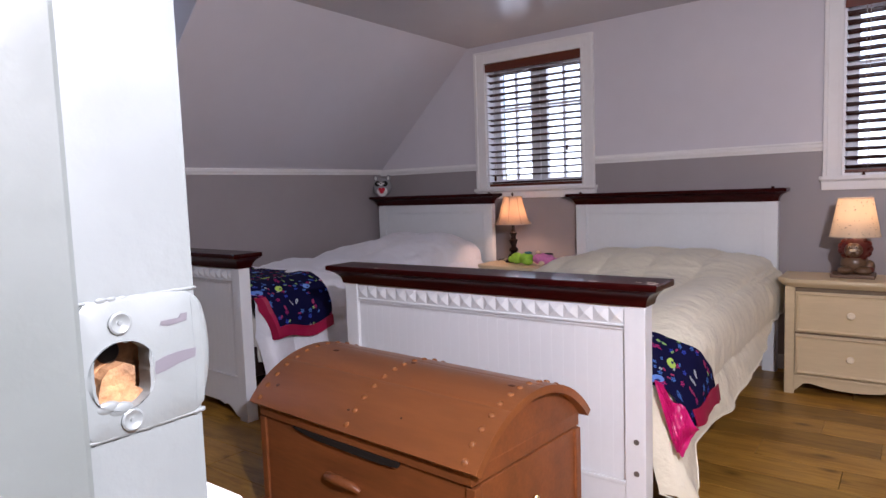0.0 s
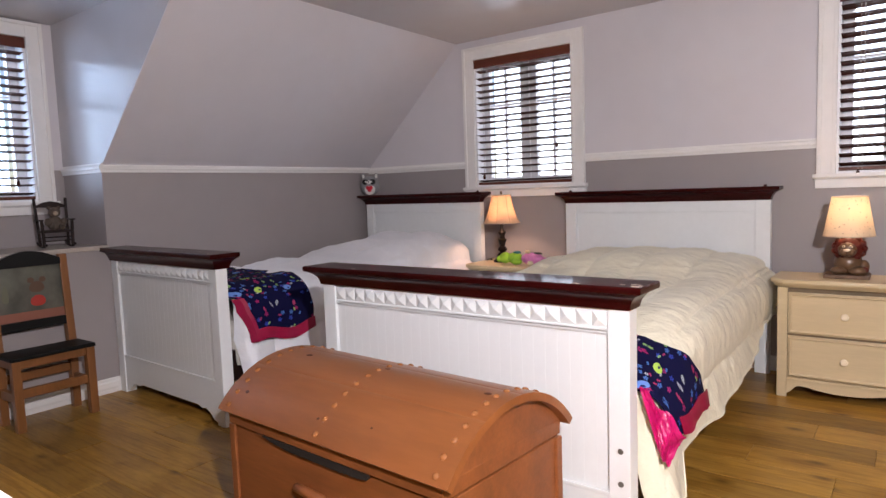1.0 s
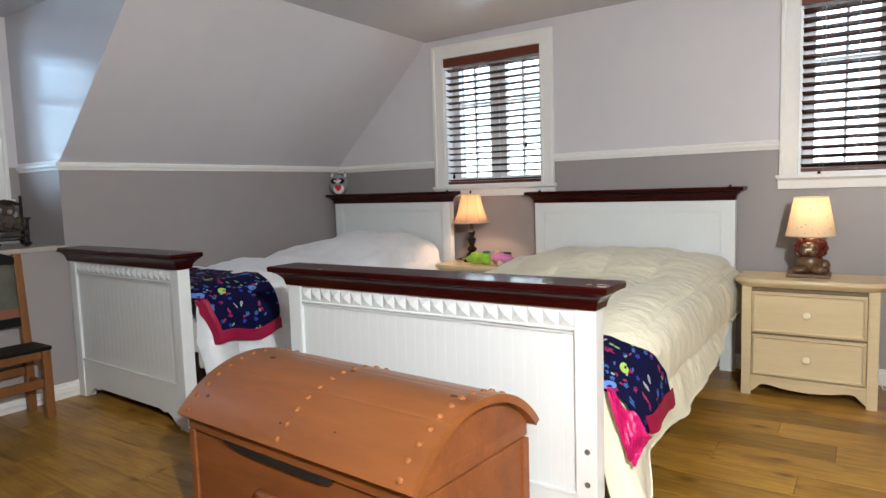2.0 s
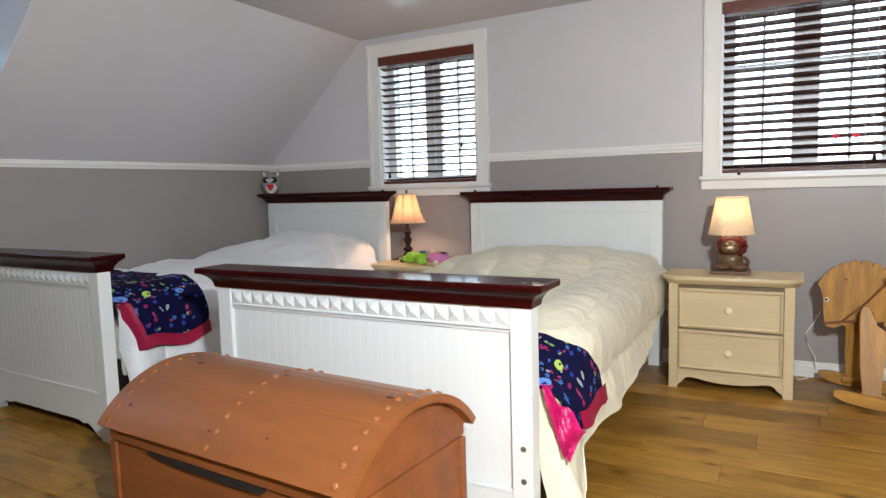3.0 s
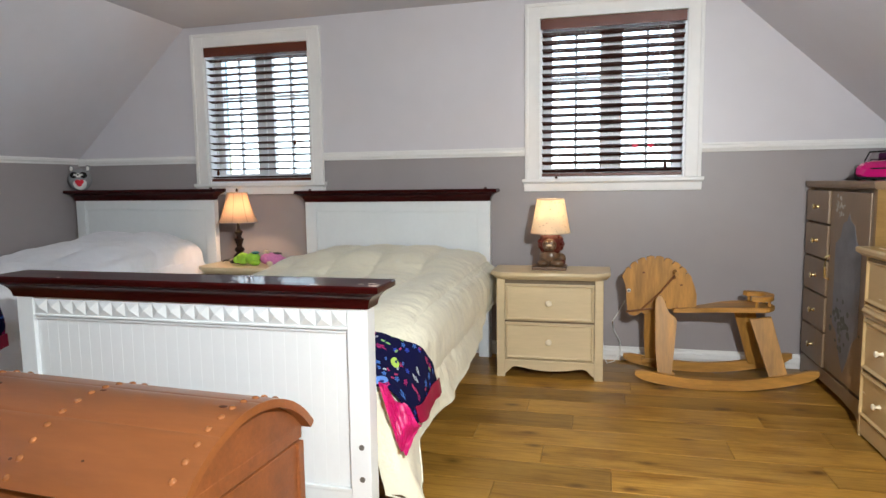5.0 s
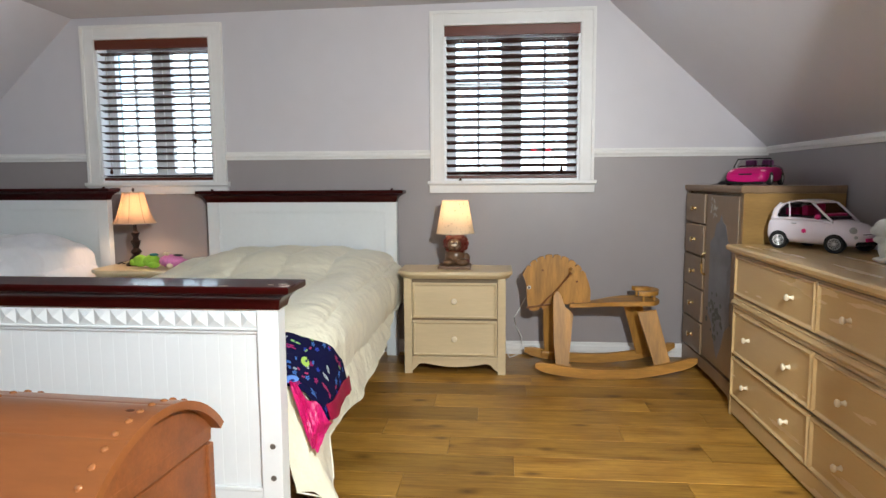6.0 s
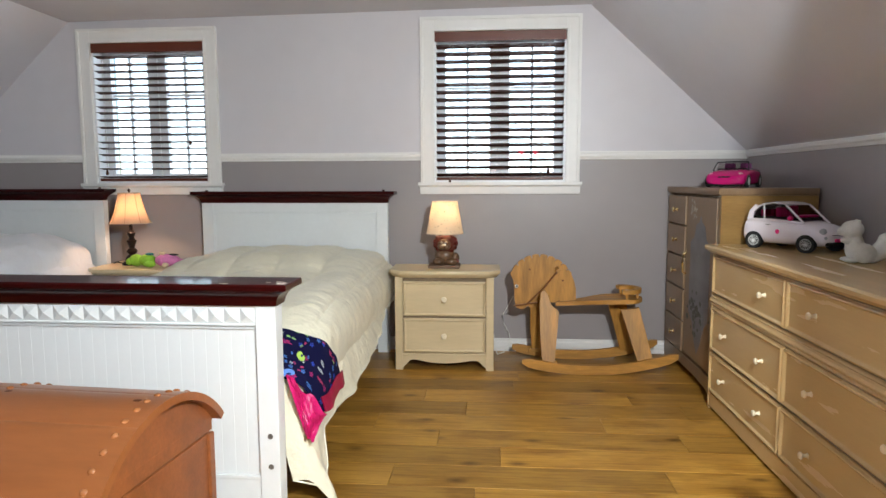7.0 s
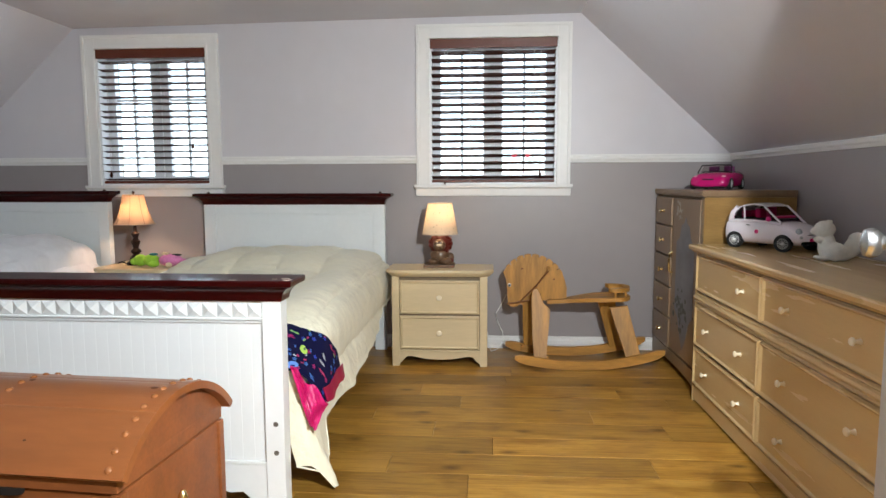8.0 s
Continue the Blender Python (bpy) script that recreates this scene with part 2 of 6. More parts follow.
def wall_cells(us, zs, holes):
    for u0, u1 in zip(us, us[1:]):
        for z0, z1 in zip(zs, zs[1:]):
            cu, cz = (u0 + u1) / 2, (z0 + z1) / 2
            if not any(h[0] < cu < h[1] and h[2] < cz < h[3] for h in holes):
                yield u0, u1, z0, z1, 1 if cz > RAIL else 0


def wall_mesh(axis, a, b, us, zs, holes=()):
    bm = B()
    for u0, u1, z0, z1, mi in wall_cells(us, zs, holes):
        if axis == "y":
            box(bm, u0, u1, a, b, z0, z1, mi=mi)
        else:
            box(bm, a, b, u0, u1, z0, z1, mi=mi)
    bmesh.ops.remove_doubles(bm, verts=bm.verts, dist=1e-5)
    seen = {}
    for f in bm.faces:
        seen.setdefault(tuple(round(c, 4) for c in f.calc_center_median()), []).append(f)
    bmesh.ops.delete(bm, geom=[f for fs in seen.values() if len(fs) > 1 for f in fs], context="FACES_KEEP_BOUNDARY")
    return bm


solid("wall_north", wall_mesh("y", YN, YN + 0.2, [XW - 0.7, W1[0], W1[1], W2[0], W2[1], XE + 0.3], [-0.1, W1[2], RAIL, W1[3], W2[3], 2.4],
      [W1, W2]), [M_LOWER, M_UPPER],
      "gable wall painted dark grey below and pale grey above the rail", "wall", "structure")
# knee walls
solid("wall_west", wall_mesh("x", XW - 0.12, XW, [YS, DORM0, DORM1, YN], [-0.1, SHELF - 0.02, RAIL], [(DORM0, DORM1, SHELF - 0.02, RAIL)]), [M_LOWER, M_UPPER],
      "low knee wall painted dark warm grey", "wall", "structure")
solid("wall_east", wall_mesh("x", XE, XE + 0.12, [YS, YN], [-0.1, RAIL]), [M_LOWER, M_UPPER], "low knee wall painted dark warm grey", "wall", "structure")
# south wall with the door opening; dark throughout to hold down bounced light
DX0, DX1, DZ = -0.195, 0.63, 2.03
WALL_Y0, WALL_Y1 = 0.905, 1.010
solid("wall_south", wall_mesh("y", WALL_Y0, WALL_Y1, [XW - 0.7, DX0 - 0.02, DX1 + 0.02, XE + 0.3], [-0.1, RAIL, DZ + 0.02, 2.4], [(DX0 - 0.02, DX1 + 0.02, -0.2, DZ + 0.02)]),
      M_LOWER, "partition wall with a doorway, unseen face darkened to cut bounced light", "wall", "structure")


def slope(name, pts, y0, y1):
    solid(name, prism(B(), pts, "y", y0, y1), M_UPPER, "sloping attic ceiling painted pale grey", "ceiling", "structure")


west = [(XW, RAIL), (XFL, TOP_W), (XFL, TOP_W + 0.15), (XW - 0.15, RAIL)]
slope("ceiling_slope_west", west, DORM1, YN)
slope("ceiling_slope_west_near", west, WALL_Y1, DORM0)
slope("ceiling_slope_east", [(XE, RAIL), (XE + 0.15, RAIL), (XFR, TOP_E + 0.15), (XFR, TOP_E)], WALL_Y1, YN)
def ceiling_z(x):
    return TOP_W + (TOP_E - TOP_W) * (x - XFL) / (XFR - XFL) + 0.002


solid("ceiling", prism(B(), [(x, ceiling_z(x) + dz) for x, dz in ((XD - 0.2, 0), (XE + 0.2, 0), (XE + 0.2, 0.12), (XD - 0.2, 0.12))], "y", WALL_Y1, YN), M_CEIL, "glossy pale grey attic ceiling", "ceiling", "structure")
# dormer: cheeks, end wall, ledge
for nm, y0, y1 in (("wall_dormer_north", DORM1, DORM1 + 0.1), ("wall_dormer_south", DORM0 - 0.1, DORM0)):
    bm = B()
    prism(bm, [(XD - 0.1, SHELF - 0.1), (XW - 0.121, SHELF - 0.1), (XW - 0.121, RAIL), (XD - 0.1, RAIL)], "y", y0, y1, mi=0)
    prism(bm, [(XW - 0.121, SHELF), (XW - 0.001, SHELF), (XW - 0.001, RAIL), (XW - 0.121, RAIL)], "y", y0 + (0.0 if y0 < 2 else -0.003), y0 + (0.1 if y0 > 2 else 0.103), mi=0)
    prism(bm, [(XD - 0.1, RAIL), (XW - 0.002, RAIL), (XFL - 0.004, TOP), (XD - 0.1, TOP)], "y", y0 - 0.001, y1 - 0.001, mi=1)
    solid(nm, bm, [M_LOWER, M_CHEEK], "dormer cheek wall in glossy pale grey paint", "wall", "structure")
solid("wall_dormer_west", wall_mesh("x", XD - 0.15, XD, [DORM0, W3[0], W3[1], DORM1], [SHELF - 0.1, W3[2], RAIL, W3[3], TOP], [W3]), [M_LOWER, M_UPPER],
      "dormer end wall round a window", "wall", "structure")
solid("dormer_ledge", box(B(), XD, XW + 0.012, DORM0, DORM1, SHELF - 0.025, SHELF, 0.004), mat("ledge_paint", (0.42, 0.37, 0.33), 0.4, vary=0.03, scale=3),
      "deep grey painted ledge in the dormer", "ledge", "structure")
# hall behind the doorway, closed
for nm, b in (("wall_hall_south", (-1.3, 1.5, -1.3, -1.2, -0.1, 2.4)), ("wall_hall_west", (-1.3, -1.2, -1.2, WALL_Y0, -0.1, 2.4)), ("wall_hall_east", (1.4, 1.5, -1.2, WALL_Y0, -0.1, 2.4))):
    solid(nm, box(B(), *b), M_UPPER, "plain pale grey hall wall", "wall", "structure")
solid("ceiling_hall", box(B(), -1.3, 1.5, -1.3, WALL_Y0, 2.3, 2.4), M_CEIL, "plain hall ceiling", "ceiling", "structure")


# Trim: chair rail, baseboard
def rail_profile(bm, axis, a, b, at, side, z, h=0.046, d=0.02):
    pts = [(0, z), (d * 0.6, z), (d * 0.7, z + h * 0.25), (d, z + h * 0.4), (d, z + h * 0.7), (d * 0.55, z + h * 0.8), (d * 0.5, z + h), (0, z + h)]
    return prism(bm, [(at + side * p, q) for p, q in pts], "x" if axis == "x" else "y", a, b)


trim = (("x", XW, W1[0] - 0.0885, YN, -1), ("x", W1[1] + 0.0885, W2[0] - 0.0885, YN, -1), ("x", W2[1] + 0.0885, XE, YN, -1),
        ("y", DORM1, YN - 0.02, XW, 1), ("y", WALL_Y1, DORM0, XW, 1), ("y", WALL_Y1, YN - 0.02, XE, -1), ("x", XD + 0.02, XW + 0.02, DORM1 - 0.003, -1))
for ax, a, b, at, sd in trim:
    solid("chair_rail", rail_profile(B(), ax, a, b, at, sd, 1.239 if at == YN else 1.250, 0.052), M_WHITE, "white moulded chair rail on the grey wall", "trim", "structure")
for ax, a, b, at, sd in (("x", XW, XE, YN, -1), ("y", WALL_Y1, YN - 0.014, XW, 1), ("y", WALL_Y1, YN - 0.014, XE, -1)):
    solid("baseboard", rail_profile(B(), ax, a, b, at, sd, 0, 0.085, 0.014), M_WHITE, "low white painted baseboard", "baseboard", "structure")
solid("ground", box(B(), -300, 300, -300, 300, -3.3, -3.2), mat("pale_ground", (0.5, 0.52, 0.5), 0.9, vary=0.1, scale=0.3), "pale bright ground outside", "ground", "structure")


# Windows with casing, sash, panes and wooden blinds
def window(name, u0, u1, z0, z1, m, tilt, slats, jog):
    """Local frame: x along the wall, y into the wall, z up; the room side is y < 0."""
    w = tagged(thing(name, "white framed casement window with small panes", "window", m), kind="structure")
    c = 0.088
    bm = B()
    for a, b, zz0, zz1 in ((u0 - c, u0, z0, z1 + c), (u1, u1 + c, z0, z1 + c), (u0, u1, z1, z1 + c)):
        box(bm, a, b, -0.018, 0.0, zz0, zz1, 0.003)
    for a, b, zz0, zz1 in ((u0 - c, u0 - c + 0.02, z0, z1 + c), (u1 + c - 0.02, u1 + c, z0, z1 + c), (u0 - c + 0.02, u1 + c - 0.02, z1 + c - 0.02, z1 + c)):
        box(bm, a, b, -0.03, -0.0181, zz0, zz1, 0.003)
    for a, b, zz0, zz1 in ((u0 - 0.018, u0, z0, z1 + 0.018), (u1, u1 + 0.018, z0, z1 + 0.018), (u0, u1, z1, z1 + 0.018)):
        box(bm, a, b, -0.024, -0.0181, zz0, zz1, 0.002)
    part("window_frame", bm, M_WHITE, w)
    bm = B()
    loft_rect(bm, [(u0 - c - 0.004, u1 + c + 0.004, -0.022, 0, z0 - 0.075), (u0 - c - 0.006, u1 + c + 0.006, -0.024, 0, z0 - 0.03),
                   (u0 - c - 0.015, u1 + c + 0.015, -0.04, 0, z0 - 0.018), (u0 - c - 0.015, u1 + c + 0.015, -0.04, 0, z0)])
    part("window_sill", bm, M_WHITE, w)
    bm = B()
    for b in ((u0 - 0.001, u0 + 0.012, 0.0, 0.16, z0, z1), (u1 - 0.012, u1 + 0.001, 0.0, 0.16, z0, z1), (u0 + 0.012, u1 - 0.012, 0.0, 0.16, z1 - 0.012, z1 + 0.001),
              (u0 + 0.012, u1 - 0.012, 0.0, 0.16, z0 - 0.001, z0 + 0.012)):
        box(bm, *b)
    part("window_reveal", bm, M_SASH, w)
    mid = (u0 + u1) / 2
    for a, b in ((u0 + 0.012, mid - 0.012), (mid + 0.012, u1 - 0.012)):
        s = 0.052
        bm = B()
        for q in ((a, a + s, z0 + 0.012, z1 - 0.012), (b - s, b, z0 + 0.012, z1 - 0.012), (a + s, b - s, z0 + 0.012, z0 + 0.012 + s), (a + s, b - s, z1 - 0.012 - s, z1 - 0.012)):
            box(bm, q[0], q[1], 0.10, 0.145, q[2], q[3], 0.004)
        sash = part("sash", bm, M_SASH, w)
        bm = B()
        pa, pb, pz0, pz1 = a + s, b - s, z0 + 0.012 + s, z1 - 0.012 - s
        pm = (pa + pb) / 2
        box(bm, pm - 0.007, pm + 0.007, 0.112, 0.134, pz0, pz1)
        for k in (1, 2):
            zz = pz0 + (pz1 - pz0) * k / 3
            box(bm, pa, pm - 0.007, 0.112, 0.134, zz - 0.008, zz + 0.008)
            box(bm, pm + 0.007, pb, 0.112, 0.134, zz - 0.008, zz + 0.008)
        part("muntin", bm, M_SASH, sash)
        for i in range(2):
            for k in range(3):
                x0, x1 = (pa, pm) if i == 0 else (pm, pb)
                g = part("pane", box(B(), x0, x1, 0.121, 0.125, pz0 + (pz1 - pz0) * k / 3, pz0 + (pz1 - pz0) * (k + 1) / 3), M_GLASS, sash)
                g.visible_shadow = False
    bm = B()
    box(bm, mid - 0.012, mid + 0.012, 0.09, 0.15, z0 + 0.012, z1 - 0.012, 0.003)
    part("mullion", bm, M_SASH, w)
    # blind
    bl = thing("window_blind", "dark brown wooden venetian blind lowered, slats tilted open", "blind", m)
    part("valance", box(B(), u0 + 0.004, u1 - 0.004, -0.014, -0.004, z1 - 0.062, z1 - 0.002, 0.003), M_VALANCE, bl)
    part("headrail", box(B(), u0 + 0.006, u1 - 0.006, 0.0, 0.045, z1 - 0.05, z1 - 0.014), M_BLIND, bl)
    top, bottom = z1 - 0.085, z0 + 0.048
    sm = None
    for i in range(slats):
        z = top - (top - bottom) * i / (slats - 1)
        if sm is None:
            b2 = B()
            pr = [(-0.025, -0.0005), (-0.012, 0.0022), (0.0, 0.003), (0.012, 0.0022), (0.025, -0.0005), (0.025, -0.0032), (0.0, -0.0005), (-0.025, -0.0032)]
            prism(b2, pr, "x", u0 + 0.01, u1 - 0.01)
            sm = mesh_of(b2, "slat", M_BLIND)
        sl = new("slat", sm)
        sl.parent = bl
        sl.matrix_local = pose(0, 0.024, z, -(tilt + random.uniform(-1.5, 1.5)), random.uniform(-0.12, 0.12), 0)
    part("bottom_rail", box(B(), u0 + 0.008, u1 - 0.008, 0.002, 0.048, z0 + 0.014, z0 + 0.032, 0.003), M_VALANCE, bl)
    for f in (0.14, 0.32, 0.82):
        x = u0 + (u1 - u0) * f
        bm = B()
        for dy in (-0.003, 0.05):
            tube(bm, [(x, dy, z1 - 0.06), (x + 0.002, dy, (z0 + z1) / 2), (x, dy, z0 + 0.02)], 0.0011, 5)
        part("ladder_cord", bm, plain("cord", (0.55, 0.5, 0.46), 0.8), bl)
    for f, dz in jog:
        x = u0 + (u1 - u0) * f
        bm = B()
        tube(bm, [(x, -0.016, z1 - 0.06), (x + 0.003, -0.018, (z0 + z1) / 2), (x, -0.02, z0 + dz)], 0.0013, 5)
        part("pull_cord", bm, plain("pull_cord", (0.4, 0.33, 0.28), 0.8), bl)
        part("tassel", lathe(B(), [(0.003, 0.03), (0.008, 0.018), (0.010, 0.006), (0.006, -0.006)], 10, (x, -0.02, z0 + dz)), M_BLIND, bl, smooth=True)
    return w


window("window_1", *W1, pose(0, YN, 0), 9, 18, [(0.10, 0.06), (0.86, 0.25)])
window("window_2", *W2, pose(0, YN, 0), 19, 18, [(0.12, -0.012), (0.87, 0.06)])
window("window_3", *W3, pose(XD, 0, 0, 0, 0, 90), 10, 18, [(0.88, 0.10)])
M_VINYL = plain("red_vinyl", (0.75, 0.02, 0.06), 0.4)
for x in (0.305, 0.392):
    bm = B()
    for dx in (-0.008, 0.008):
        ball(bm, (x + dx, YN - 0.002, 1.286), 0.010, 8, scale=(1, 0.3, 0.8))
    ball(bm, (x, YN - 0.002, 1.280), 0.010, 8, scale=(1, 0.3, 0.9))
    solid("window_sticker", bm, M_VINYL, "small red heart sticker on the window", "sticker", group="red heart stickers")

# Doorway
jamb = tagged(thing("door_frame", "white painted door frame with thick chipped paint", "door frame"), kind="structure")
JY0, JY1 = WALL_Y0 - 0.012, WALL_Y1 + 0.012
SZ0, SZ1 = 0.976, 1.040
# stop colour dimmed against the near bulb too, a step below the jamb
M_STOP = mat("stop_paint_dimmed", (0.094, 0.107, 0.101), 0.45, vary=0.06, scale=7, bump=0.4, bump_scale=24, fine=0.02)
bm = B()
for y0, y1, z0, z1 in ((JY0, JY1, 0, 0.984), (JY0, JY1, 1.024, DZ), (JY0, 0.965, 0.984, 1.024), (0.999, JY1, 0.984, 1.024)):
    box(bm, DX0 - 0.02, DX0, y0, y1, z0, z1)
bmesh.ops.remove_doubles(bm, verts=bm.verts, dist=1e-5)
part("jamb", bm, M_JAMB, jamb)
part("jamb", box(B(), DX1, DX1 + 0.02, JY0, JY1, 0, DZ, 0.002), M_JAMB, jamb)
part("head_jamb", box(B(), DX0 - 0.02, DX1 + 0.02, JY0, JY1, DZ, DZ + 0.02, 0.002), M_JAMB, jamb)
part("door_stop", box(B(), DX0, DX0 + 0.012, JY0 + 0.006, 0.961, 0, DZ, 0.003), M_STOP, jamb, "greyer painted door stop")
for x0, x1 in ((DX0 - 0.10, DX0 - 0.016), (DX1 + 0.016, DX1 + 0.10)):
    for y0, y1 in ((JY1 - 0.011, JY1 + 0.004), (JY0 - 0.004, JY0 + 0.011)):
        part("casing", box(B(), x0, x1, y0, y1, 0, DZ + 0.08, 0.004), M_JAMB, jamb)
# strike plate, thickly painted over, with the bare mortise behind its ragged opening
PX = DX0 + 0.0022
HC, HZ = 0.9815, 1.004


def plate_loop(x, grow, ragged):
    """One loop of the plate: the rounded outline (ragged False) or the torn edge of the latch hole."""
    out = []
    for k in range(48):
        a = 2 * math.pi * k / 48
        c, sn = math.cos(a), math.sin(a)
        if ragged:
            q = 1 / max(abs(c) / 0.0128, abs(sn) / 0.0160) * (1 + 0.16 * noise.noise(Vector((c * 2.2, sn * 2.2, 4.0))) + 0.07 * noise.noise(Vector((c * 6, sn * 6, 1.0)))) + grow
            q = min(q, 0.0165)
            out.append((x, HC + q * c, HZ + q * sn))
        else:
            wide = (JY1 + 0.0015 - HC) if c > 0 else (HC - 0.9625)
            high = (SZ1 - HZ) if sn > 0 else (HZ - SZ0)
            q = 1 / ((abs(c) / wide) ** 9 + (abs(sn) / high) ** 9) ** (1 / 9) + grow
            out.append((x, HC + q * c, HZ + q * sn + 0.0007 * noise.noise(Vector((c * 5, sn * 5, 7.0)))))
    return out


bm = B()
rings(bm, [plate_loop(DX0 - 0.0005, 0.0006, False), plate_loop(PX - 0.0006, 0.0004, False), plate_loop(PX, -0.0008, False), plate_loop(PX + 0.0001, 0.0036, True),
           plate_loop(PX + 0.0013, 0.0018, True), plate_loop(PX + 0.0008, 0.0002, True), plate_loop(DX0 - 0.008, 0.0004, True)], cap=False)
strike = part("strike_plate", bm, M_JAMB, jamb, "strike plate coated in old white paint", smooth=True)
# rounded lip that wraps the edge of the frame
lip = []
for k in range(15):
    u = k / 14
    swell = math.sin(math.pi * u) ** 0.45
    lip.append([(PX - 0.006 + 0.0062 * math.cos(a), JY1 - 0.004 + (0.004 + 0.0085 * swell) * math.sin(a), 0.981 + 0.056 * u) for a in [math.pi * (0.02 + 0.96 * q / 10) for q in range(11)]])
part("lip", rings(B(), lip), M_JAMB, strike, smooth=True)
# paint ridges above and below the plate
for z, w in ((SZ1 + 0.0004, 0.0008), (SZ0 - 0.0004, 0.0013)):
    path = [(DX0 + 0.0004, 0.9625 + 0.0605 * k / 30, z + 0.0006 * noise.noise(Vector((k * 0.7, z * 50, 0)))) for k in range(31)]
    part("paint_ridge", tube(B(), path, [w * (1 + 0.55 * noise.noise(Vector((k * 0.9, 3, z * 40)))) for k in range(31)], 8), M_JAMB, strike, smooth=True)
bm = B()
for y, z, r in ((0.974, SZ1 + 0.0008, 0.0018), (0.9790, SZ1 + 0.0009, 0.0015), (0.9735, 0.9905, 0.0040), (0.979, 0.9885, 0.0042)):
    ball(bm, (PX - 0.0006, y, z), r, 12, scale=(0.4, 1.5, 0.8))
part("paint_clot", bm, M_JAMB, strike, smooth=True)
M_BARE = mat("bare_wood", (0.34, 0.17, 0.07), 0.8, vary=0.3, scale=60, bump=0.6, bump_scale=200)
bm = B()
box(bm, DX0 - 0.0199, DX0 - 0.013, 0.9651, 0.9989, 0.9841, 1.0239)
prism(bm, [(0.9652, 0.9842), (0.9988, 0.9842), (0.9975, 0.9905), (0.990, 0.996), (0.9905, 1.006), (0.985, 1.0085), (0.978, 1.0065), (0.9745, 1.003), (0.972, 0.994), (0.967, 0.990)], "x", DX0 - 0.0131, DX0 - 0.004)
part("mortise", bm, M_BARE, strike, "bare splintered wood in the latch hole")
# black disc painted in for the shade down the latch hole
part("latch_hole", lathe(B(), [(0.0058, 0.0), (0.0052, 0.0006), (0.0005, 0.0007)], 16, m=pose(DX0 - 0.0129, 0.982, 1.0135, 0, 90, 0)), M_BLACK, strike)
for y, z, mm, r in ((0.9815, 1.0292, M_JAMB, 1.0), (0.984, 0.9820, M_JAMB, 1.0)):
    bm = B()
    lathe(bm, [(0.0056 * r, -0.0004), (0.0054 * r, 0.0012), (0.0046 * r, 0.0017), (0.0036 * r, 0.0013), (0.0026, 0.0005), (0.0010, 0.0004), (0.0009, 0.001), (0.0001, 0.001)], 18, m=pose(PX, y, z, 0, 90, 0))
    part("screw", bm, mm, strike, smooth=True)
M_WORN = plain("worn_paint_grey", (0.085, 0.08, 0.09), 0.5)
for pts in ([(0.9965, 1.0005), (1.003, 1.0015), (1.010, 1.0035), (1.019, 1.005), (1.0195, 1.0095), (1.010, 1.0095), (1.002, 1.0085), (0.9965, 1.0065)],
            [(1.001, 1.0245), (1.006, 1.0235), (1.0155, 1.0245), (1.016, 1.0285), (1.0125, 1.0285), (1.011, 1.0265), (1.002, 1.0265)]):
    part("paint_wear", prism(B(), pts, "x", PX + 0.0001, PX + 0.0004), M_WORN, strike)

# the door itself, swung into the room
door_leaf = tagged(thing("door_1", "white painted interior door standing wide open", "door", pose(DX1 - 0.003, 1.012, 0, 0, 0, 90 - 13.4)), kind="structure")
part("leaf", box(B(), 0.0, 0.782, -0.036, 0.0, 0.01, DZ - 0.005, 0.003), M_DOOR, door_leaf)
bm = B()
mk = pose(0.727, 0.0, 1.012, -90, 0, 0) @ Matrix.Diagonal((0.85, 0.85, 0.85, 1))
lathe(bm, [(0.032, 0.0), (0.031, 0.004), (0.024, 0.008), (0.011, 0.012), (0.010, 0.028), (0.018, 0.034), (0.027, 0.044), (0.029, 0.054), (0.025, 0.064), (0.012, 0.069), (0.002, 0.070)], 28, m=mk)
part("door_knob", bm, M_STEEL, door_leaf, "round satin steel knob", smooth=True)
bm = B()
lathe(bm, [(0.032, 0.0), (0.031, 0.004), (0.024, 0.008), (0.011, 0.012), (0.010, 0.028), (0.018, 0.034), (0.027, 0.044), (0.029, 0.054), (0.025, 0.064), (0.012, 0.069), (0.002, 0.070)], 28, m=pose(0.725, -0.036, 1.0, 90, 0, 0))
part("door_knob", bm, M_STEEL, door_leaf, smooth=True)


# Beds
def smooth01(x):
    x = min(max(x, 0.0), 1.0)
    return x * x * (3 - 2 * x)


M_CHIP = plain("raw_chip", (0.60, 0.50, 0.42), 0.7)


def crown(name, parent, x0, x1, y0, y1, z0, z1, chips=()):
    h = z1 - z0
    lv = [(0.0, 0.0), (0.002, 0.05), (0.003, 0.14), (0.006, 0.28), (0.011, 0.40), (0.018, 0.51), (0.027, 0.61), (0.036, 0.67), (0.038, 0.70), (0.048, 0.73), (0.050, 0.78), (0.050, 0.95), (0.047, 1.0)]
    bm = B()
    loft_rect(bm, [(x0 - o, x1 + o, y0 - o, y1 + min(o, 0.03), z0 + h * f) for o, f in lv])
    c = part(name, bm, M_MAHOG, parent, "dark red mahogany crown moulding with small chips", smooth=True)
    for fx, fy, s in chips:
        x = x0 - 0.043 + (x1 - x0 + 0.086) * fx
        y = y0 - 0.042 + 0.06 * fy
        pts = [(x + s * random.uniform(0.7, 1.3) * math.cos(a), y + s * 0.35 * math.sin(a)) for a in [k * math.pi / 4 for k in range(8)]]
        part("chipped_edge", prism(B(), pts, "z", z1 + 0.0004, z1 + 0.0009), M_CHIP, c)
    return c


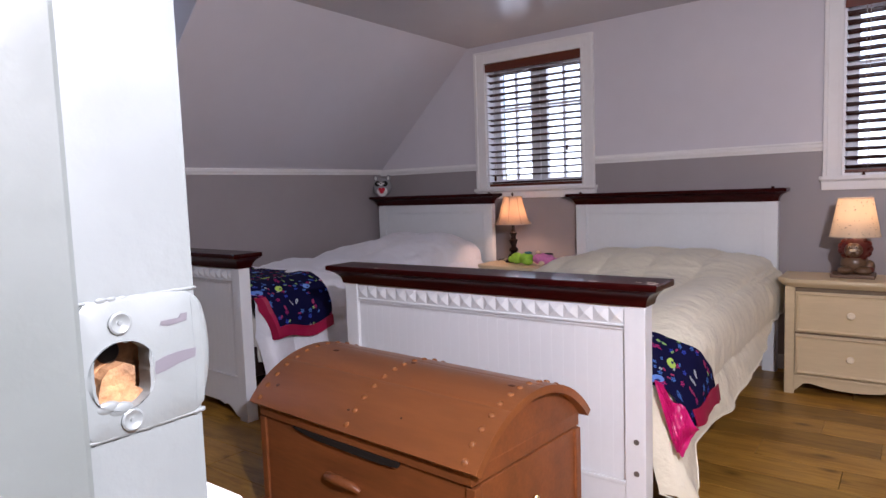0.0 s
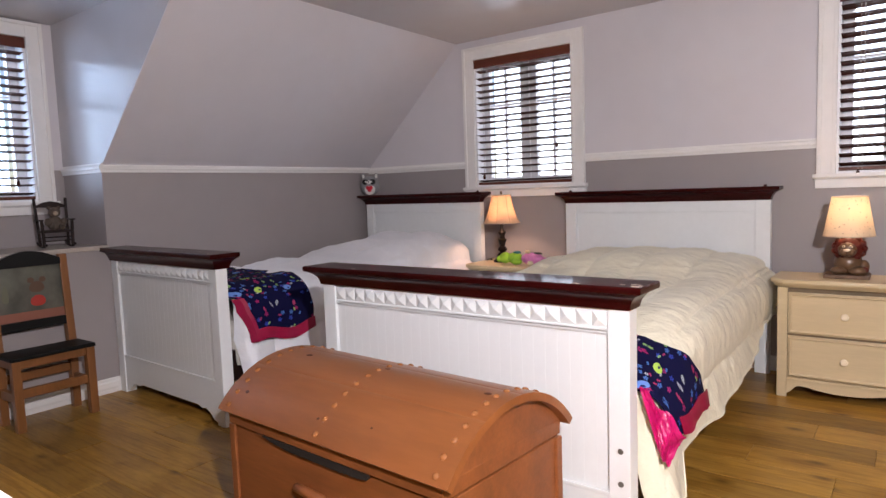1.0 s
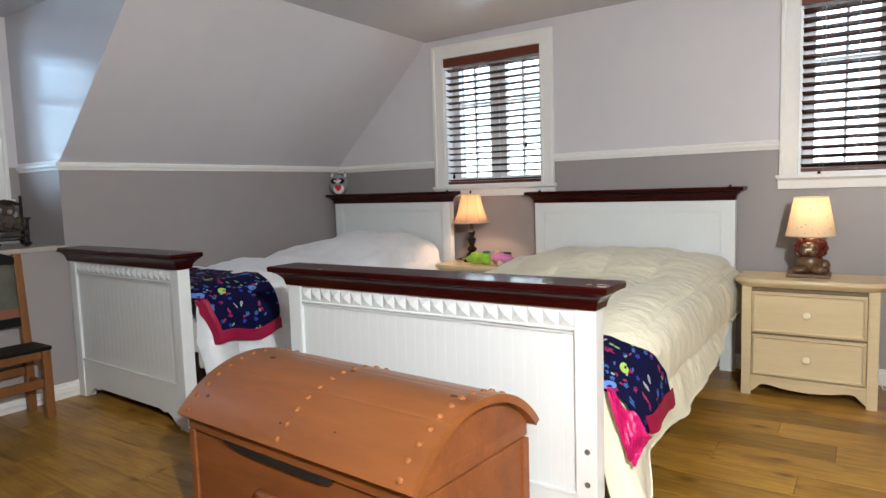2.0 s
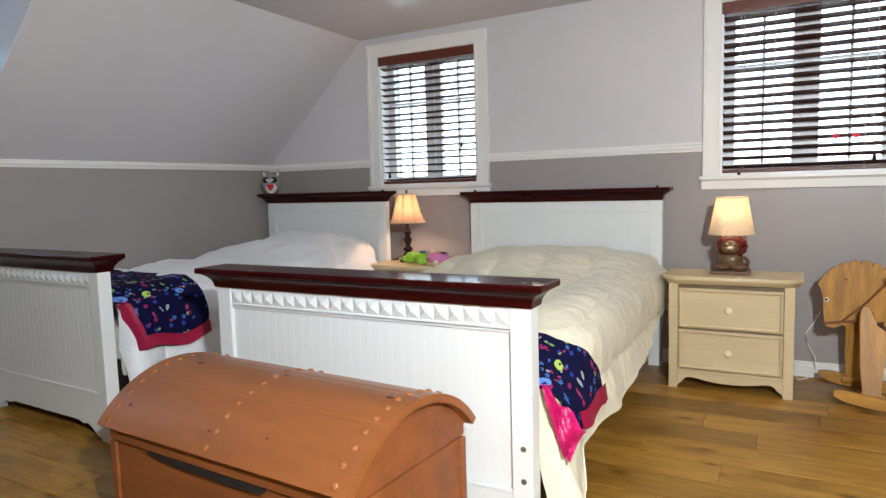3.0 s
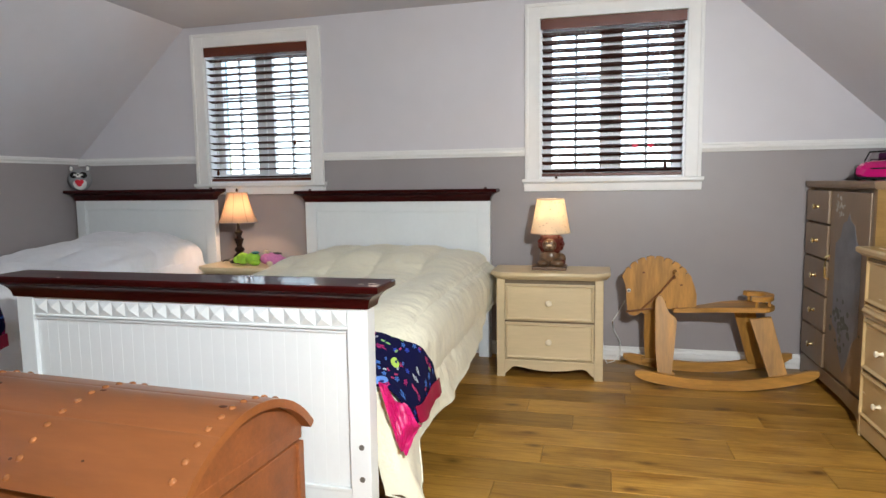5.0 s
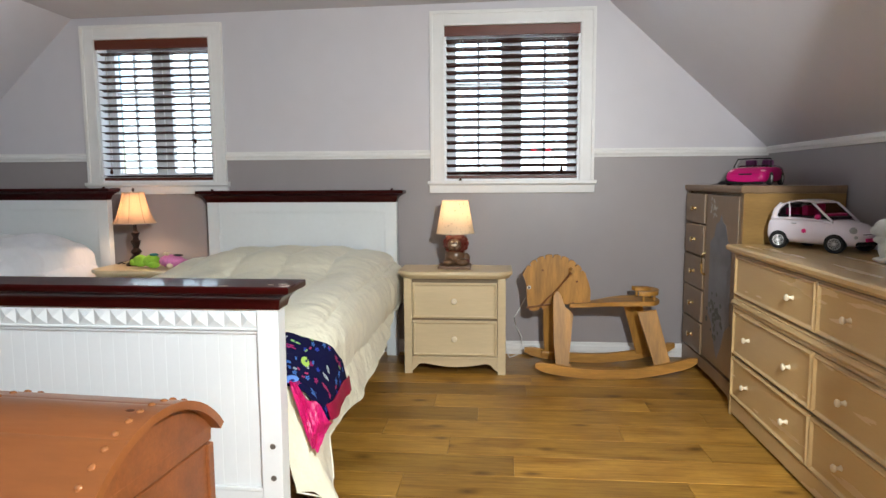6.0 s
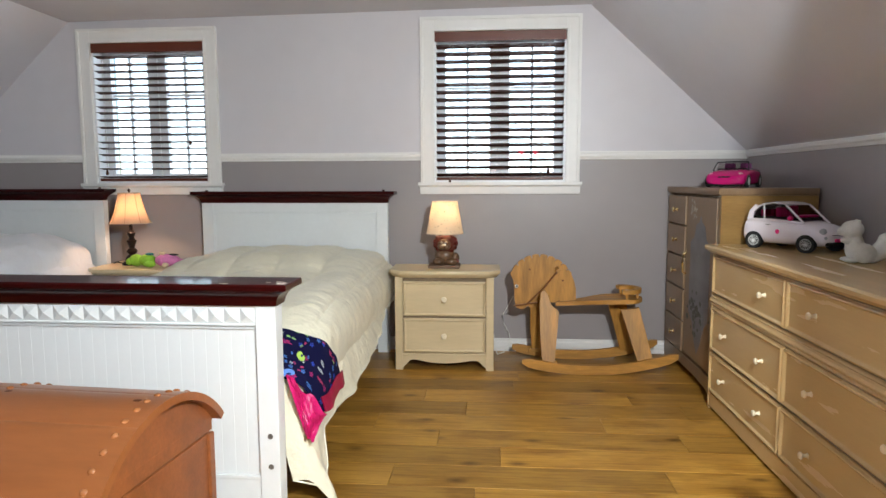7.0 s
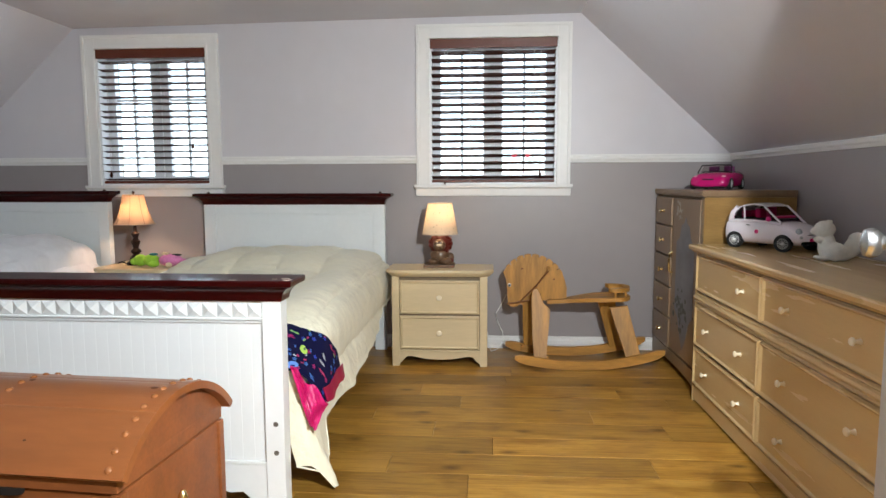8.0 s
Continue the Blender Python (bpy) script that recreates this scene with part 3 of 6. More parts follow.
def footboard(bed, w, h, y, rail=0.20):
    """Front face at local y, thickness going to +y; centred on x = 0."""
    fb = part("footboard", box(B(), -w / 2 + 0.06, w / 2 - 0.06, y + 0.022, y + 0.035, 0.11, h - 0.06), M_BED, bed)
    pw = 0.066
    for x in (-w / 2, w / 2 - pw):
        bm = B()
        box(bm, x, x + pw, y, y + 0.06, 0.0, h - 0.075, 0.003)
        part("post", bm, M_BED, fb)
    ix0, ix1 = -w / 2 + pw, w / 2 - pw
    # bottom rail with a scalloped lower edge
    n, pts = 26, []
    for i in range(n + 1):
        x = ix0 + (ix1 - ix0) * i / n
        e = min(x - ix0, ix1 - x)
        z = 0.012 + 0.058 * smooth01((e - 0.02) / 0.09) - 0.014 * smooth01((e - 0.10) / 0.02) * smooth01((0.17 - e) / 0.03)
        pts.append((x, z))
    pts += [(ix1, rail), (ix0, rail)]
    part("bottom_rail", prism(B(), pts, "y", y + 0.006, y + 0.03), M_BED, fb)
    part("rail_moulding", box(B(), ix0, ix1, y + 0.003, y + 0.014, rail, rail + 0.013, 0.003), M_BED, fb)
    zt = h - 0.075
    bm = B()
    box(bm, ix0, ix1, y + 0.008, y + 0.03, zt - 0.062, zt)
    box(bm, ix0, ix1, y + 0.003, y + 0.0079, zt - 0.066, zt - 0.060, 0.001)
    box(bm, ix0, ix1, y + 0.005, y + 0.0079, zt - 0.076, zt - 0.070, 0.001)
    box(bm, ix0, ix1, y + 0.005, y + 0.0079, zt - 0.006, zt - 0.001, 0.001)
    part("frieze", bm, M_BED, fb)
    n = round((ix1 - ix0) / 0.052)
    st = (ix1 - ix0) / n
    bm = B()
    v = [bm.verts.new(p) for p in ((-st / 2, 0, -0.025), (st / 2, 0, -0.025), (st / 2, 0, 0.025), (-st / 2, 0, 0.025), (0, -0.011, 0))]
    for a, b in ((0, 1), (1, 2), (2, 3), (3, 0)):
        bm.faces.new((v[a], v[b], v[4]))
    bm.faces.new(v[3::-1])
    me = mesh_of(bm, "pyramid_block", M_BED)
    for i in range(n):
        ob = new("pyramid_block", me)
        ob.parent, ob.location = fb, (ix0 + st * (i + 0.5), y + 0.008, zt - 0.033)
    # beaded boards
    n = round((ix1 - ix0) / 0.042)
    st = (ix1 - ix0) / n
    zb0, zb1 = rail + 0.013, zt - 0.078
    bm = B()
    hw = st / 2
    prism(bm, [(-hw, 0.008), (-hw, 0.0005), (-hw + 0.0011, 0.0), (hw - 0.0011, 0.0), (hw, 0.0005), (hw, 0.008)], "z", zb0, zb1)
    me = mesh_of(bm, "board", M_BED)
    for i in range(n):
        ob = new("board", me)
        ob.parent, ob.location = fb, (ix0 + st * (i + 0.5), y + 0.0137 , 0)
    return fb


def headboard(bed, w, h, y):
    """Back plane at y, front towards -y."""
    hb = part("headboard", box(B(), -w / 2 + 0.05, w / 2 - 0.05, y - 0.03, y - 0.012, 0.25, h - 0.07), M_BED, bed)
    pw = 0.075
    for x in (-w / 2, w / 2 - pw):
        part("post", box(B(), x, x + pw, y - 0.045, y, 0.0, h - 0.074, 0.003), M_BED, hb)
    bm = B()
    box(bm, -w / 2 + pw, w / 2 - pw, y - 0.042, y - 0.005, h - 0.136, h - 0.074, 0.003)
    part("top_rail", bm, M_BED, hb)
    bm = B()
    a, b = -w / 2 + pw, w / 2 - pw
    for q in ((a, a + 0.008, 0.3, h - 0.136), (b - 0.008, b, 0.3, h - 0.136), (a, b, h - 0.144, h - 0.136)):
        box(bm, q[0], q[1], y - 0.036, y - 0.0301, q[2], q[3], 0.002)
    part("panel_moulding", bm, M_BED, hb)
    for x in (-w / 2 + 0.03, w / 2 - 0.03):
        part("peg", lathe(B(), [(0.009, h), (0.009, h + 0.006), (0.006, h + 0.010)], 12, (x, y - 0.03, 0)), M_MAHOG, hb, smooth=True)
    return hb


def bed(label, m, wh, wf, length, hh, fh, chips):
    b = thing("bed", label, "bed", m, "cottage beds")
    fb = footboard(b, wf, fh, 0.0, 0.158 if wf > 1.2 else 0.205)
    crown("crown", fb, -wf / 2 - 0.004, wf / 2 + 0.004, -0.006, 0.07, fh - 0.075, fh, chips)
    hb = headboard(b, wh, hh, length)
    crown("crown", hb, -wh / 2, wh / 2, length - 0.05, length - 0.01, hh - 0.074, hh)
    for x in (-wh / 2 + 0.08, wh / 2 - 0.105):
        part("side_rail", box(B(), x, x + 0.025, 0.06, length - 0.045, 0.2, 0.35, 0.004), M_DARKWOOD if wf < 1.2 else M_BED, b)
    part("mattress", box(B(), -wh / 2 + 0.06, wh / 2 - 0.06, 0.10, length - 0.06, 0.26, 0.50, 0.04), mat("mattress_ticking", (0.7, 0.68, 0.63), 0.9), b, smooth=True)
    return b


BED2 = pose(-1.18, 2.70, 0, 0, 0, -0.75)
BED1 = pose(-3.03, 2.70, 0, 0, 0, -2.6)
b2 = bed("white cottage bed with dark mahogany crown mouldings and cream comforter", BED2, 1.225, 1.27, 2.17, 1.045, 0.80,
         [(0.988, 0.25, 0.016), (0.86, 0.08, 0.014), (0.66, 0.2, 0.009), (0.2, 0.08, 0.011), (0.955, 0.6, 0.010), (0.978, 0.8, 0.014), (0.992, 0.1, 0.012), (0.995, 0.5, 0.008)])
b1 = bed("white cottage bed beside the knee wall, mahogany crown mouldings, white comforter", BED1, 1.14, 1.07, 2.10, 1.066, 0.83, [(0.96, 0.3, 0.008), (0.5, 0.2, 0.006)])
# bolt holes and barrel nuts in the post of the nearer bed
for z in (0.305, 0.205):
    bm = lathe(B(), [(0.0088, 0), (0.0088, 0.0015), (0.006, 0.0015), (0.006, -0.004)], 14, m=pose(0.606, -0.0004, z, 90, 0, 0))
    part("bolt", bm, plain("dull_zinc", (0.16, 0.145, 0.13), 0.5, 0.4), b2.children[0], "steel bed bolts in the post")


# Bedding
def fabric(name, colour, rough=0.75, scale=3.0, sheen=0.3, bump=0.35, dark=None):
    m = mat(name, colour, rough, vary=0.04, scale=scale, bump=bump, bump_scale=11, fine=0.02, dark=dark, grain=(1.0, 1.8, 1.0), relief=0.025)
    b = m.node_tree.nodes["Principled BSDF"]
    b.inputs["Sheen Weight"].default_value = sheen
    return m


HEM = []


def drape(x0, x1, y0, y1, ztop, hem_l, hem_r, nu=70, nv=90, lift=0.0, puff=0.012, seams=0.27, wrinkle=0.006, flare=0.05, corner=0.15, seed=0.0, cut=None, extra=None, channels=False, skew=0.0, slant=0.0):
    """A cloth over a bed: rises from the left hem, crosses the top, falls to the right hem. Heights vary along y."""
    bm = B()
    uv = bm.loops.layers.uv.new("cloth")
    where = {}
    grid = []
    for j in range(nv + 1):
        fy = j / nv
        row = []
        for i in range(nu + 1):
            y = y0 + (y1 - y0) * fy * (1 - skew * (1 - smooth01((i / nu - 0.80) / 0.2)))
            if slant and i / nu > 0.84:
                y += slant * smooth01((i / nu - 0.84) / 0.16) * (1 - fy)
            zt = ztop(y)
            la, lb = max(zt - hem_l(y), 0.02), max(zt - hem_r(y), 0.02)
            total = la + (x1 - x0) + lb
            s = total * i / nu
            if s < la:
                d = la - s
                x, z, nrm = x0 - flare * (d / 0.55) ** 1.5, zt - d, (-1, 0)
            elif s < la + x1 - x0:
                x, z, nrm = x0 + s - la, zt, (0, 1)
            else:
                d = s - la - (x1 - x0)
                x, z, nrm = x1 + flare * (d / 0.55) ** 1.5, zt - d, (1, 0)
            if extra and nrm[1]:
                z += extra(x, y)
            # rounded edges
            for ex, sg in ((x0, -1), (x1, 1)):
                d = abs(s - (la if sg < 0 else la + x1 - x0))
                if d < corner:
                    k = (1 - d / corner) ** 2 * corner * 0.3
                    x -= sg * k
                    z -= k
                    if d < corner * 0.6:
                        nrm = (sg * 0.7, 0.7)
            q = puff * (abs(math.sin(math.pi * (s + 0.3 * seed) / seams)) ** 0.6 * abs(math.sin(math.pi * (y + seed) / (seams * 1.3))) ** 0.6) if puff else 0
            p = Vector((x * 3 + seed * 7, y * 3, z * 3))
            wv = wrinkle * (noise.noise(p) + 0.6 * noise.noise(p * 2.7 + Vector((5, 1, 2))) + 0.35 * noise.noise(p * 7) + (0.0 if channels else 0.5) * noise.noise(Vector((s * 4, y * 16, seed * 9))))
            if channels:
                # lengthwise stitched channels, puckered across beside the stitching
                c = abs(math.sin(math.pi * (s - la - (x1 - x0) + 0.02) / seams))
                calm = 0.25 + 0.75 * smooth01((y - 3.08) / 0.25)
                q = puff * c ** 0.6 * calm
                ridge = 1 - abs(noise.noise(Vector((s * 3.5 + y * 2.2, y * 5.5 - s * 3.5, seed * 9)))) * 2
                ridge2 = 1 - abs(noise.noise(Vector((s * 8 - y * 3, y * 24 + s * 4, seed * 5)))) * 2
                wv += calm * (0.010 * max(0.0, ridge) ** 3 * (0.5 + 0.5 * noise.noise(p * 0.8)) + 0.0030 * max(0.0, ridge2) ** 2 * (1.25 - c))
            side = 1.0 if nrm[1] == 0 else 0.0
            fold = side * (0.030 * noise.noise(Vector((y * 5.5, seed * 3, z * 1.5))) + 0.016 * noise.noise(Vector((y * 14, z * 4, seed)))) * smooth01((zt - z) / 0.35)
            o = q + wv + fold * (0.5 if channels else 1.0) + lift
            if nrm[0] > 0:
                low = smooth01((zt - z - 0.28) / 0.2)
                x += nrm[0] * (0.055 * low * math.exp(-((y - 2.845) / 0.045) ** 2) - 0.05 * max(0.0, 1 - (y - y0) / 0.05) ** 2 - (0.03 if j == 0 else 0.0))
            v = bm.verts.new((x + nrm[0] * o, y, z + nrm[1] * o))
            where[v] = (s - la - (x1 - x0), y)
            row.append(v)
        grid.append(row)
    for j in range(nv):
        for i in range(nu):
            if cut is None or cut(i / nu, j / nv):
                f = bm.faces.new((grid[j][i], grid[j][i + 1], grid[j + 1][i + 1], grid[j + 1][i]))
                for lo in f.loops:
                    lo[uv].uv = where[lo.vert]
    HEM[:] = [tuple(row[-1].co) for row in grid]
    return bm


def thick(bm, t):
    bmesh.ops.recalc_face_normals(bm, faces=bm.faces)
    geom = bm.faces[:]
    bmesh.ops.solidify(bm, geom=geom, thickness=t)
    return bm


M_CREAM = fabric("cream_comforter", (0.79, 0.75, 0.59), scale=2.0, sheen=0.12, rough=0.42, bump=0.7)
M_WHITEC = fabric("white_comforter", (0.80, 0.825, 0.885), scale=2.0, sheen=0.25, rough=0.65)


ON_BED1 = BED1 @ Matrix.Translation((3.02, -2.70, 0))  # laid square on the turned bed


def comforter(bm, material, label, m=None):
    c = thing("comforter", label, "comforter", m, "quilted comforters")
    hem = [p for p in HEM[::2]]
    part("quilt", thick(bm, 0.012), material, c, smooth=True)
    part("hem_piping", tube(B(), hem, 0.0032, 6), material, c, smooth=True)
    return c


def top2(y):
    return 0.61 - 0.075 * smooth01((3.5 - y) / 0.7) - 0.04 * smooth01((3.2 - y) / 0.36)


def pillow2(x, y):
    return 0.085 * smooth01((y - 4.0) / 0.3) * (1 - 0.25 * smooth01((y - 4.6) / 0.2)) * math.exp(-((x + 1.13) / 0.52) ** 4)


def hem2(y):
    z = 0.218 + 0.012 * smooth01((y - 2.98) / 0.3) + 0.055 * smooth01((y - 3.3) / 0.6) + 0.085 * smooth01((y - 3.85) / 0.6)
    z -= 0.125 * smooth01((2.985 - y) / 0.05) + 0.073 * smooth01((2.92 - y) / 0.07)
    return z + 0.09 * smooth01((2.838 - y) / 0.03) + 0.012 * noise.noise(Vector((y * 9, 3.1, 0)))


bm = drape(-1.70, -0.520, 2.80, 4.80, top2, lambda y: 0.30, hem2, nu=200, nv=230, flare=0.075, seed=0.4, puff=0.024, seams=0.25, wrinkle=0.009, corner=0.11, extra=pillow2, channels=True)
comforter(bm, M_CREAM, "rumpled cream quilted comforter hanging nearly to the floor")


def top1(y):
    return 0.635


def pillow1(x, y):
    return 0.135 * smooth01((y - 3.6) / 0.85) * (1 - 0.25 * smooth01((y - 4.5) / 0.2)) * math.exp(-((x + 2.90) / 0.48) ** 4)


bm = drape(-3.50, -2.475, 2.80, 4.70, top1, lambda y: 0.30, lambda y: 0.17 + 0.02 * math.sin(y * 7), nu=100, nv=120, flare=0.03, seed=1.3, puff=0.036, seams=0.33, wrinkle=0.012, corner=0.16, extra=pillow1)
comforter(bm, M_WHITEC, "white quilted comforter rumpled over a pillow", ON_BED1)


def printed(name):
    """Navy fleece printed with five-petalled flowers, leaf sprigs and round patches, laid out in the cloth's own plane."""
    m = bpy.data.materials.new(name)
    m.use_nodes = True
    n, l = m.node_tree.nodes, m.node_tree.links
    b = n["Principled BSDF"]
    b.inputs["Roughness"].default_value = 0.95
    b.inputs["Specular IOR Level"].default_value = 0.15
    um = n.new("ShaderNodeUVMap")
    um.uv_map = "cloth"

    def op(kind, *args):
        x = n.new("ShaderNodeMath")
        x.operation = kind
        for k, a in enumerate(args):
            if isinstance(a, (int, float)):
                x.inputs[k].default_value = a
            else:
                l.new(a, x.inputs[k])
        return x.outputs[0]

    def mix(fac, a, c):
        x = n.new("ShaderNodeMix")
        x.data_type = "RGBA"
        l.new(fac, x.inputs["Factor"])
        if isinstance(a, tuple):
            x.inputs["A"].default_value = (*a, 1)
        else:
            l.new(a, x.inputs["A"])
        if isinstance(c, tuple):
            x.inputs["B"].default_value = (*c, 1)
        else:
            l.new(c, x.inputs["B"])
        return x.outputs["Result"]

    col = (0.0035, 0.0035, 0.032)
    for sc, rad, lobes, keep, off, cols in ((19.0, 0.0125, 2.5, 0.30, 0.0, ((0.03, 0.06, 0.42), (0.34, 0.02, 0.12), (0.06, 0.16, 0.48), (0.04, 0.06, 0.36))),
                                            (24.0, 0.0088, 1.0, 0.40, 5.3, ((0.26, 0.46, 0.14), (0.42, 0.46, 0.50), (0.40, 0.04, 0.12), (0.06, 0.16, 0.50))),
                                            (6.4, 0.030, 0.5, 0.45, 2.1, ((0.40, 0.60, 0.10), (0.40, 0.60, 0.10), (0.12, 0.24, 0.60), (0.40, 0.05, 0.24)))):
        mp = n.new("ShaderNodeMapping")
        mp.inputs["Location"].default_value = (off, off * 0.7, 0)
        l.new(um.outputs[0], mp.inputs[0])
        v = n.new("ShaderNodeTexVoronoi")
        v.voronoi_dimensions = "2D"
        v.inputs["Scale"].default_value, v.inputs["Randomness"].default_value = sc, 0.75
        l.new(mp.outputs[0], v.inputs["Vector"])
        d = n.new("ShaderNodeVectorMath")
        d.operation = "SUBTRACT"
        l.new(mp.outputs[0], d.inputs[0])
        l.new(v.outputs["Position"], d.inputs[1])
        xyz = n.new("ShaderNodeSeparateXYZ")
        l.new(d.outputs[0], xyz.inputs[0])
        ln = op("SQRT", op("ADD", op("MULTIPLY", xyz.outputs[0], xyz.outputs[0]), op("MULTIPLY", xyz.outputs[1], xyz.outputs[1])))
        sep = n.new("ShaderNodeSeparateColor")
        l.new(v.outputs["Color"], sep.inputs[0])
        ang = op("ADD", op("ARCTAN2", xyz.outputs[1], xyz.outputs[0]), op("MULTIPLY", sep.outputs[1], 6.0))
        edge = op("MULTIPLY_ADD", op("ABSOLUTE", op("COSINE", op("MULTIPLY", ang, lobes))), rad * 0.75, rad * 0.25)
        on = op("MULTIPLY", op("LESS_THAN", ln, edge), op("GREATER_THAN", sep.outputs[2], keep))
        rp = n.new("ShaderNodeValToRGB")
        rp.color_ramp.interpolation = "CONSTANT"
        e = rp.color_ramp.elements
        e[0].position, e[0].color = 0.0, (*cols[0], 1)
        e[1].position, e[1].color = 0.3, (*cols[1], 1)
        for pz, c in ((0.55, cols[2]), (0.8, cols[3])):
            x = e.new(pz)
            x.color = (*c, 1)
        l.new(sep.outputs[0], rp.inputs[0])
        col = mix(on, col, rp.outputs[0])
        heart = op("MULTIPLY", op("LESS_THAN", ln, rad * 0.22), op("GREATER_THAN", sep.outputs[2], keep))
        col = mix(heart, col, (0.02, 0.02, 0.10))
    l.new(col, b.inputs["Base Color"])
    return m


M_PRINT = printed("navy_print_fleece")
M_SATIN = mat("magenta_satin", (0.56, 0.007, 0.14), 0.38, vary=0.1, scale=14, bump=0.3, bump_scale=20, fine=0.05)
M_CRIMSON = mat("crimson_binding", (0.33, 0.003, 0.05), 0.5, vary=0.1, scale=14, bump=0.2, bump_scale=20)


def throw(m, x0, x1, y0, y1, ztop, hem, seed, flare, skew=0.0, slant=0.0, edge=0.0):
    t = thing("throw_blanket", "navy fleece throw printed with bright flowers, magenta satin lining", "blanket", m, "throws on the beds")
    bm = drape(x0, x1, y0, y1, ztop, lambda y: 0.35, hem, nu=90, nv=24, lift=0.036, puff=0, wrinkle=0.008, flare=flare, skew=skew, seed=seed, slant=slant)
    part("fleece", thick(bm, 0.005), M_PRINT, t, smooth=True)
    bm = drape(x0, x1, y0 , y1 , ztop, lambda y: 0.35, hem, nu=140, nv=24, lift=0.0435, puff=0, wrinkle=0.008, flare=flare, skew=skew, seed=seed, slant=slant, cut=lambda u, v: (u > 0.963 and v >= edge) or (slant and v < 0.07 and u > 0.86))
    part("binding", thick(bm, 0.004), M_CRIMSON, t, smooth=True)
    return t


th = throw(Matrix(), -1.70, -0.515, 2.79, 3.19, top2, lambda y: 0.322 + 0.006 * math.sin(y * 23) + 0.15 * smooth01((2.86 - y) / 0.07), 0.4, 0.10, 0.36, edge=0.2)
bm = B()
n = 18
sheets = []
for off in (0.0, 0.004):
    sheet = []
    for j in range(n + 1):
        v = j / n
        row = []
        for i in range(n + 1):
            u = i / n
            k = u * (1 - 0.85 * v)
            crease = 0.011 * math.sin(u * 9 + v * 5) + 0.007 * abs(math.sin(u * 17 - v * 9)) + 0.005 * noise.noise(Vector((u * 6, v * 5, 2.0)))
            x = -0.548 + 0.108 * k + 0.055 * v + off
            row.append(bm.verts.new((x + 0.4 * crease, 2.778 + 0.080 * k + 0.02 * v - crease + off, 0.480 - 0.15 * k - 0.212 * v + 0.012 * math.sin(u * 12) * (1 - v))))
        sheet.append(row)
    sheets.append(sheet)
for g, flip in zip(sheets, (False, True)):
    for j in range(n):
        for i in range(n):
            q = (g[j][i], g[j][i + 1], g[j + 1][i + 1], g[j + 1][i])
            bm.faces.new(q[::-1] if flip else q)
ga, gb = sheets
for k in range(n):
    for a, b, c, d in ((ga[0][k], ga[0][k + 1], gb[0][k + 1], gb[0][k]), (ga[n][k], ga[n][k + 1], gb[n][k + 1], gb[n][k]), (ga[k][0], ga[k + 1][0], gb[k + 1][0], gb[k][0]), (ga[k][n], ga[k + 1][n], gb[k + 1][n], gb[k][n])):
        bm.faces.new((a, b, c, d))
part("lining", bm, M_SATIN, th, "crumpled magenta satin lining", smooth=True)
throw(ON_BED1, -3.49, -2.475, 2.79, 3.22, top1, lambda y: 0.385 + 0.015 * math.sin(y * 20), 1.3, 0.03, slant=0.05)


